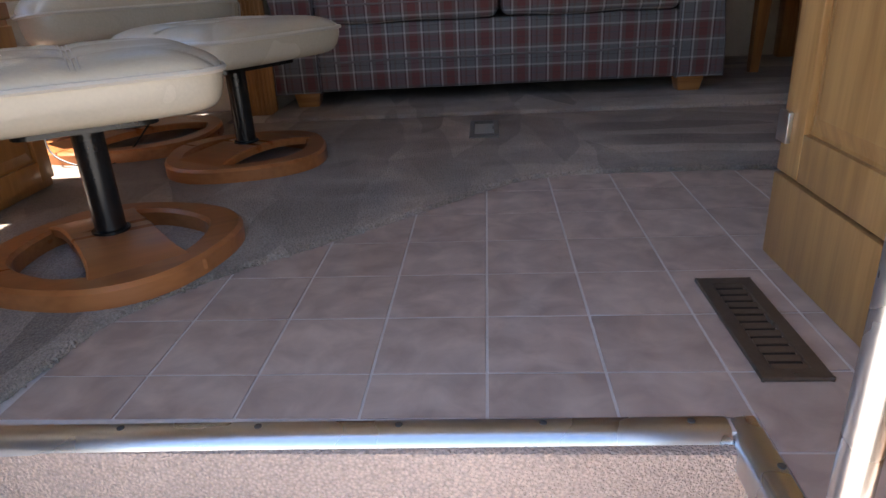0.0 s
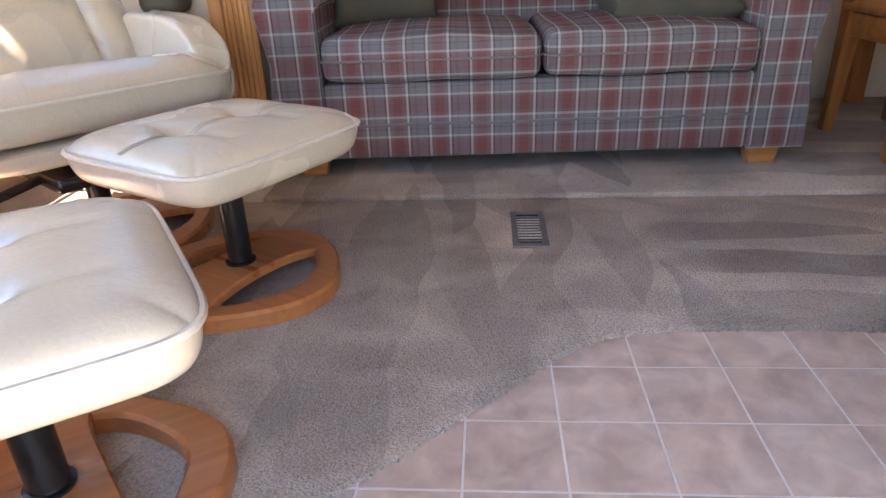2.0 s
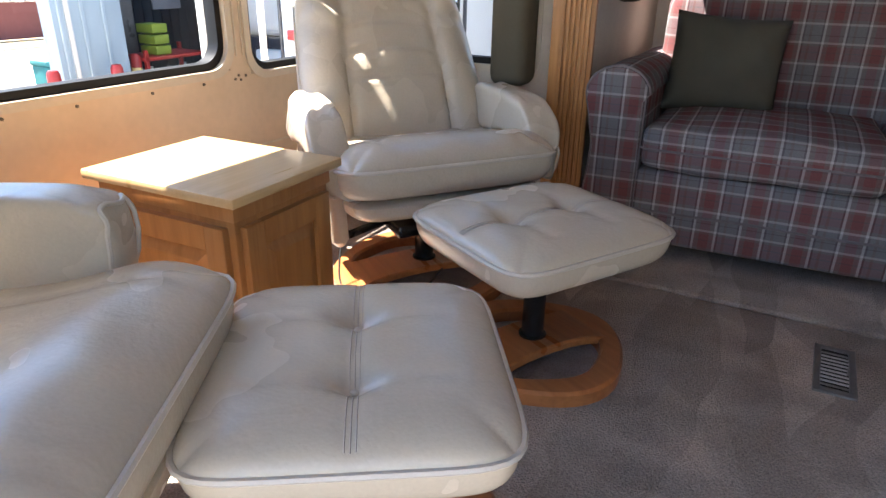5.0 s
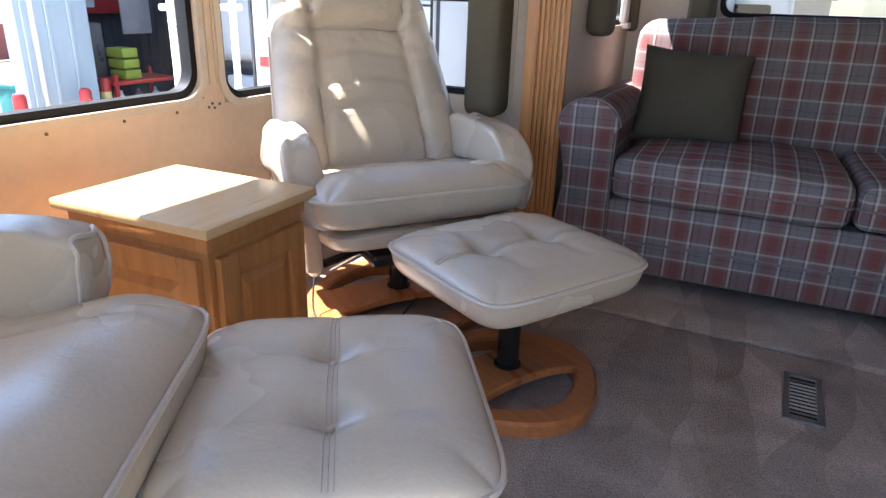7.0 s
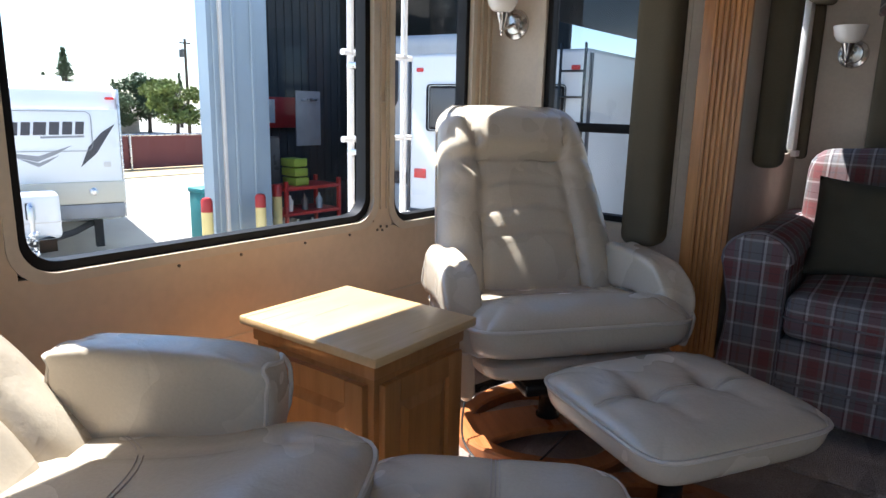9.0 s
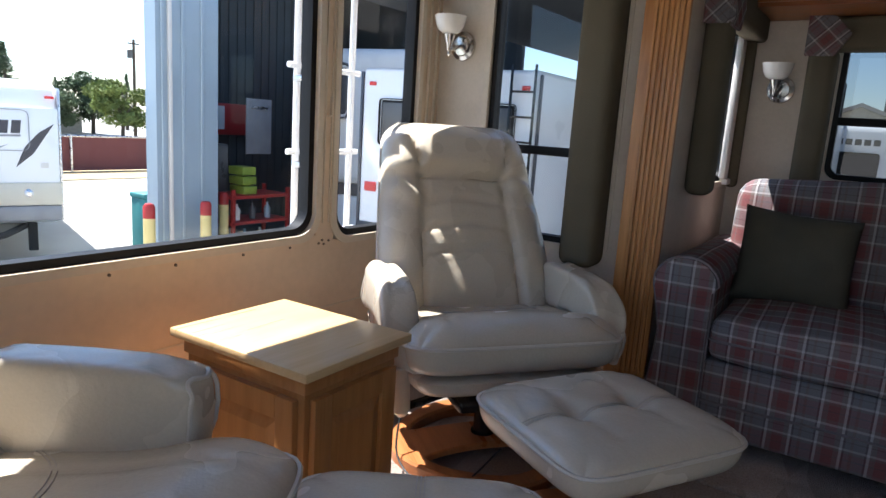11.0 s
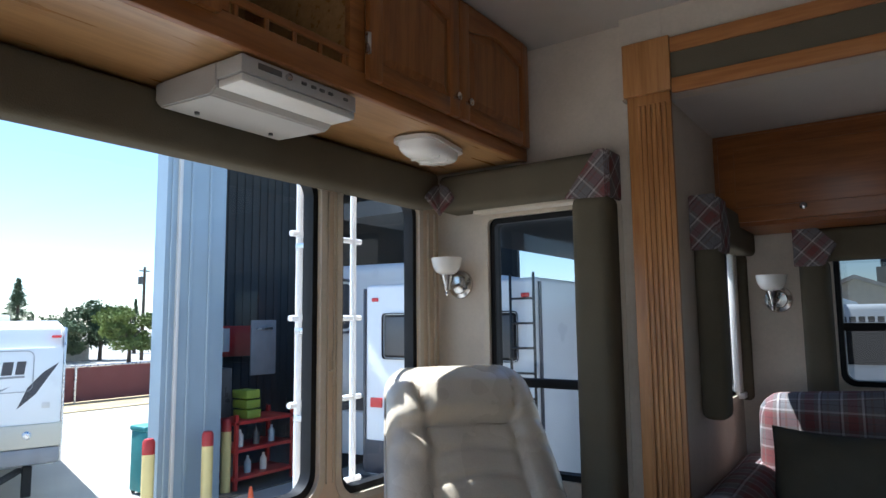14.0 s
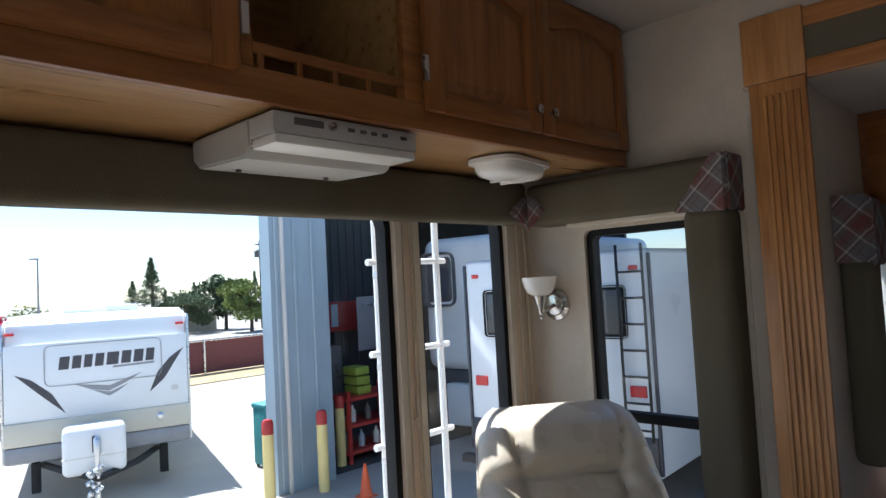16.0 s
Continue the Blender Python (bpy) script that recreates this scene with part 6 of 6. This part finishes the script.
tree(pose(-24.5, 5.2, GZ), 3.3, LEAF_PINK, "pink flowering tree behind the trailer", 8, False, 0.42, 1800)
for k in range(9):
    tree(pose(-60 + (k % 3) * 3, -22 + 4.4 * k, GZ), 2.3 + (k * 37 % 11) * 0.05, LEAF_DARK if k % 2 else LEAF, "distant leafy tree behind the fence", 20 + k, False, 0.8, 700)

up = thing("utility_pole", pose(-44, 26.24, GZ) @ Matrix.Diagonal((0.8, 0.8, 0.73, 1)), "wooden utility pole with a transformer", "utility pole")
part("pole", lathe(bmesh.new(), [(0.16, 0), (0.11, 8.9)], (0, 0, 0), 10), BARK, up)
part("crossarm", boxed(-0.06, 0.06, -0.5, 0.5, 8.45, 8.57), BARK, up)
part("transformer", lathe(bmesh.new(), [(0.22, 7.2), (0.22, 7.9), (0.1, 8.0)], (0, -0.35, 0), 12), PLASTIC_DARK, up)
lp = thing("yard_lamp", pose(-44, 11.73, GZ) @ Matrix.Diagonal((0.8, 0.8, 0.66, 1)), "tall metal yard lamp on a slim pole", "street lamp")
part("pole", lathe(bmesh.new(), [(0.09, 0), (0.06, 8.0)], (0, 0, 0), 10), GREY_GEL, lp)
part("lamp_head", boxed(-0.15, 0.15, -0.55, 0.1, 7.95, 8.1, 0.03), GREY_GEL, lp)


def gabled(profile, x0, x1, caps):
    """A profile in the y-z plane drawn out from x0 to x1, its ends closed by the faces in caps."""
    bm = bmesh.new()
    a, b = ([bm.verts.new((x, y, z)) for y, z in profile] for x in (x0, x1))
    n = len(profile)
    for k in range(n):
        bm.faces.new((a[k], a[(k + 1) % n], b[(k + 1) % n], b[k]))
    for c in caps:
        bm.faces.new([a[k] for k in c])
        bm.faces.new([b[k] for k in c])
    bmesh.ops.recalc_face_normals(bm, faces=bm.faces)
    return bm


def house(m, w, d, h, rise, label, stack=0.0):
    b = thing("house", m, label, "house")
    o, th = 0.35, 0.14
    e = d / 2 + o
    under = h - th + rise * o / e - 0.004
    part("wall", gabled([(-d / 2, 0), (-d / 2, under), (0, h + rise - th - 0.004), (d / 2, under), (d / 2, 0)], -w / 2, w / 2, [(0, 1, 2, 3, 4)]), STUCCO, b, smooth=False)
    rf = part("roof", gabled([(-e, h), (0, h + rise), (e, h), (e, h - th), (0, h + rise - th), (-e, h - th)], -w / 2 - o, w / 2 + o, [(0, 1, 4, 5), (1, 2, 3, 4)]), ROOFING, b, smooth=False)
    part("chimney", boxed(-w / 2 + 0.4, -w / 2 + 1.1, stack - 0.36, stack + 0.36, h + 0.2, h + rise + 0.3), BARK, rf, "dark brick chimney")
    part("vent_cap", boxed(-w / 2 + 0.52, -w / 2 + 0.98, stack - 0.22, stack + 0.22, h + rise + 0.3, h + rise + 0.72, 0.08, 2), BLACK_METAL, rf, "bright metal chimney cap")
    for k in (-0.3, 0.1):
        part("window", boxed(w * k - 0.5, w * k + 0.5, -d / 2 - 0.03, -d / 2 + 0.02, 0.9, min(2.0, h - 0.3)), PLASTIC_DARK, b)


house(pose(-1.8, 33, GZ, 0, 0, 90), 6.0, 5.6, 2.8, 1.25, "stucco house with a low brown gable roof", -1.05)
house(pose(-50, 22.9, GZ, 0, 0, 90), 3.5, 4, 1.3, 0.7, "low pale house half hidden by trees")

# ---- floor tiles, the nearest piece by piece ----
P, X0, Y0 = 0.1515, 0.0165, 1.079
bm = boxed(-P / 2 + 0.0020, P / 2 - 0.0020, -P / 2 + 0.0020, P / 2 - 0.0020, -0.0015, 0.0, 0.0006, 1)
tile_me = bpy.data.meshes.new("tile")
bm.to_mesh(tile_me)
bm.free()
tile_me.materials.append(TILE)
for i in range(-5, 15):
    for j in range(-6, 5):
        cx, cy = X0 + (i + 0.5) * P, Y0 + (j + 0.5) * P
        if not (-0.62 + P / 2 <= cx < 2.22 and 0.37 <= cy <= 1.8):
            continue
        if cy - P / 2 < 0.68 and cx - P / 2 < 0.31:
            continue
        t = new("tile", tile_me)
        t.location = (cx, cy, 0.0)
        t.rotation_euler = (0, 0, random.choice((0, math.pi / 2, math.pi)))
        t.parent = floor
# the row cut by the step nosing
for i in range(-5, 3):
    cx = X0 + (i + 0.5) * P
    bm = boxed(-P / 2 + 0.0020, P / 2 - 0.0020, 0, (Y0 - 2 * P) - 0.684 - 0.0018, -0.0015, 0.0)
    if cx - P / 2 > -0.62 and cx + P / 2 < 0.345:
        o = part("tile", bm, TILE, floor, smooth=False)
        o.location = (cx, 0.684, 0)
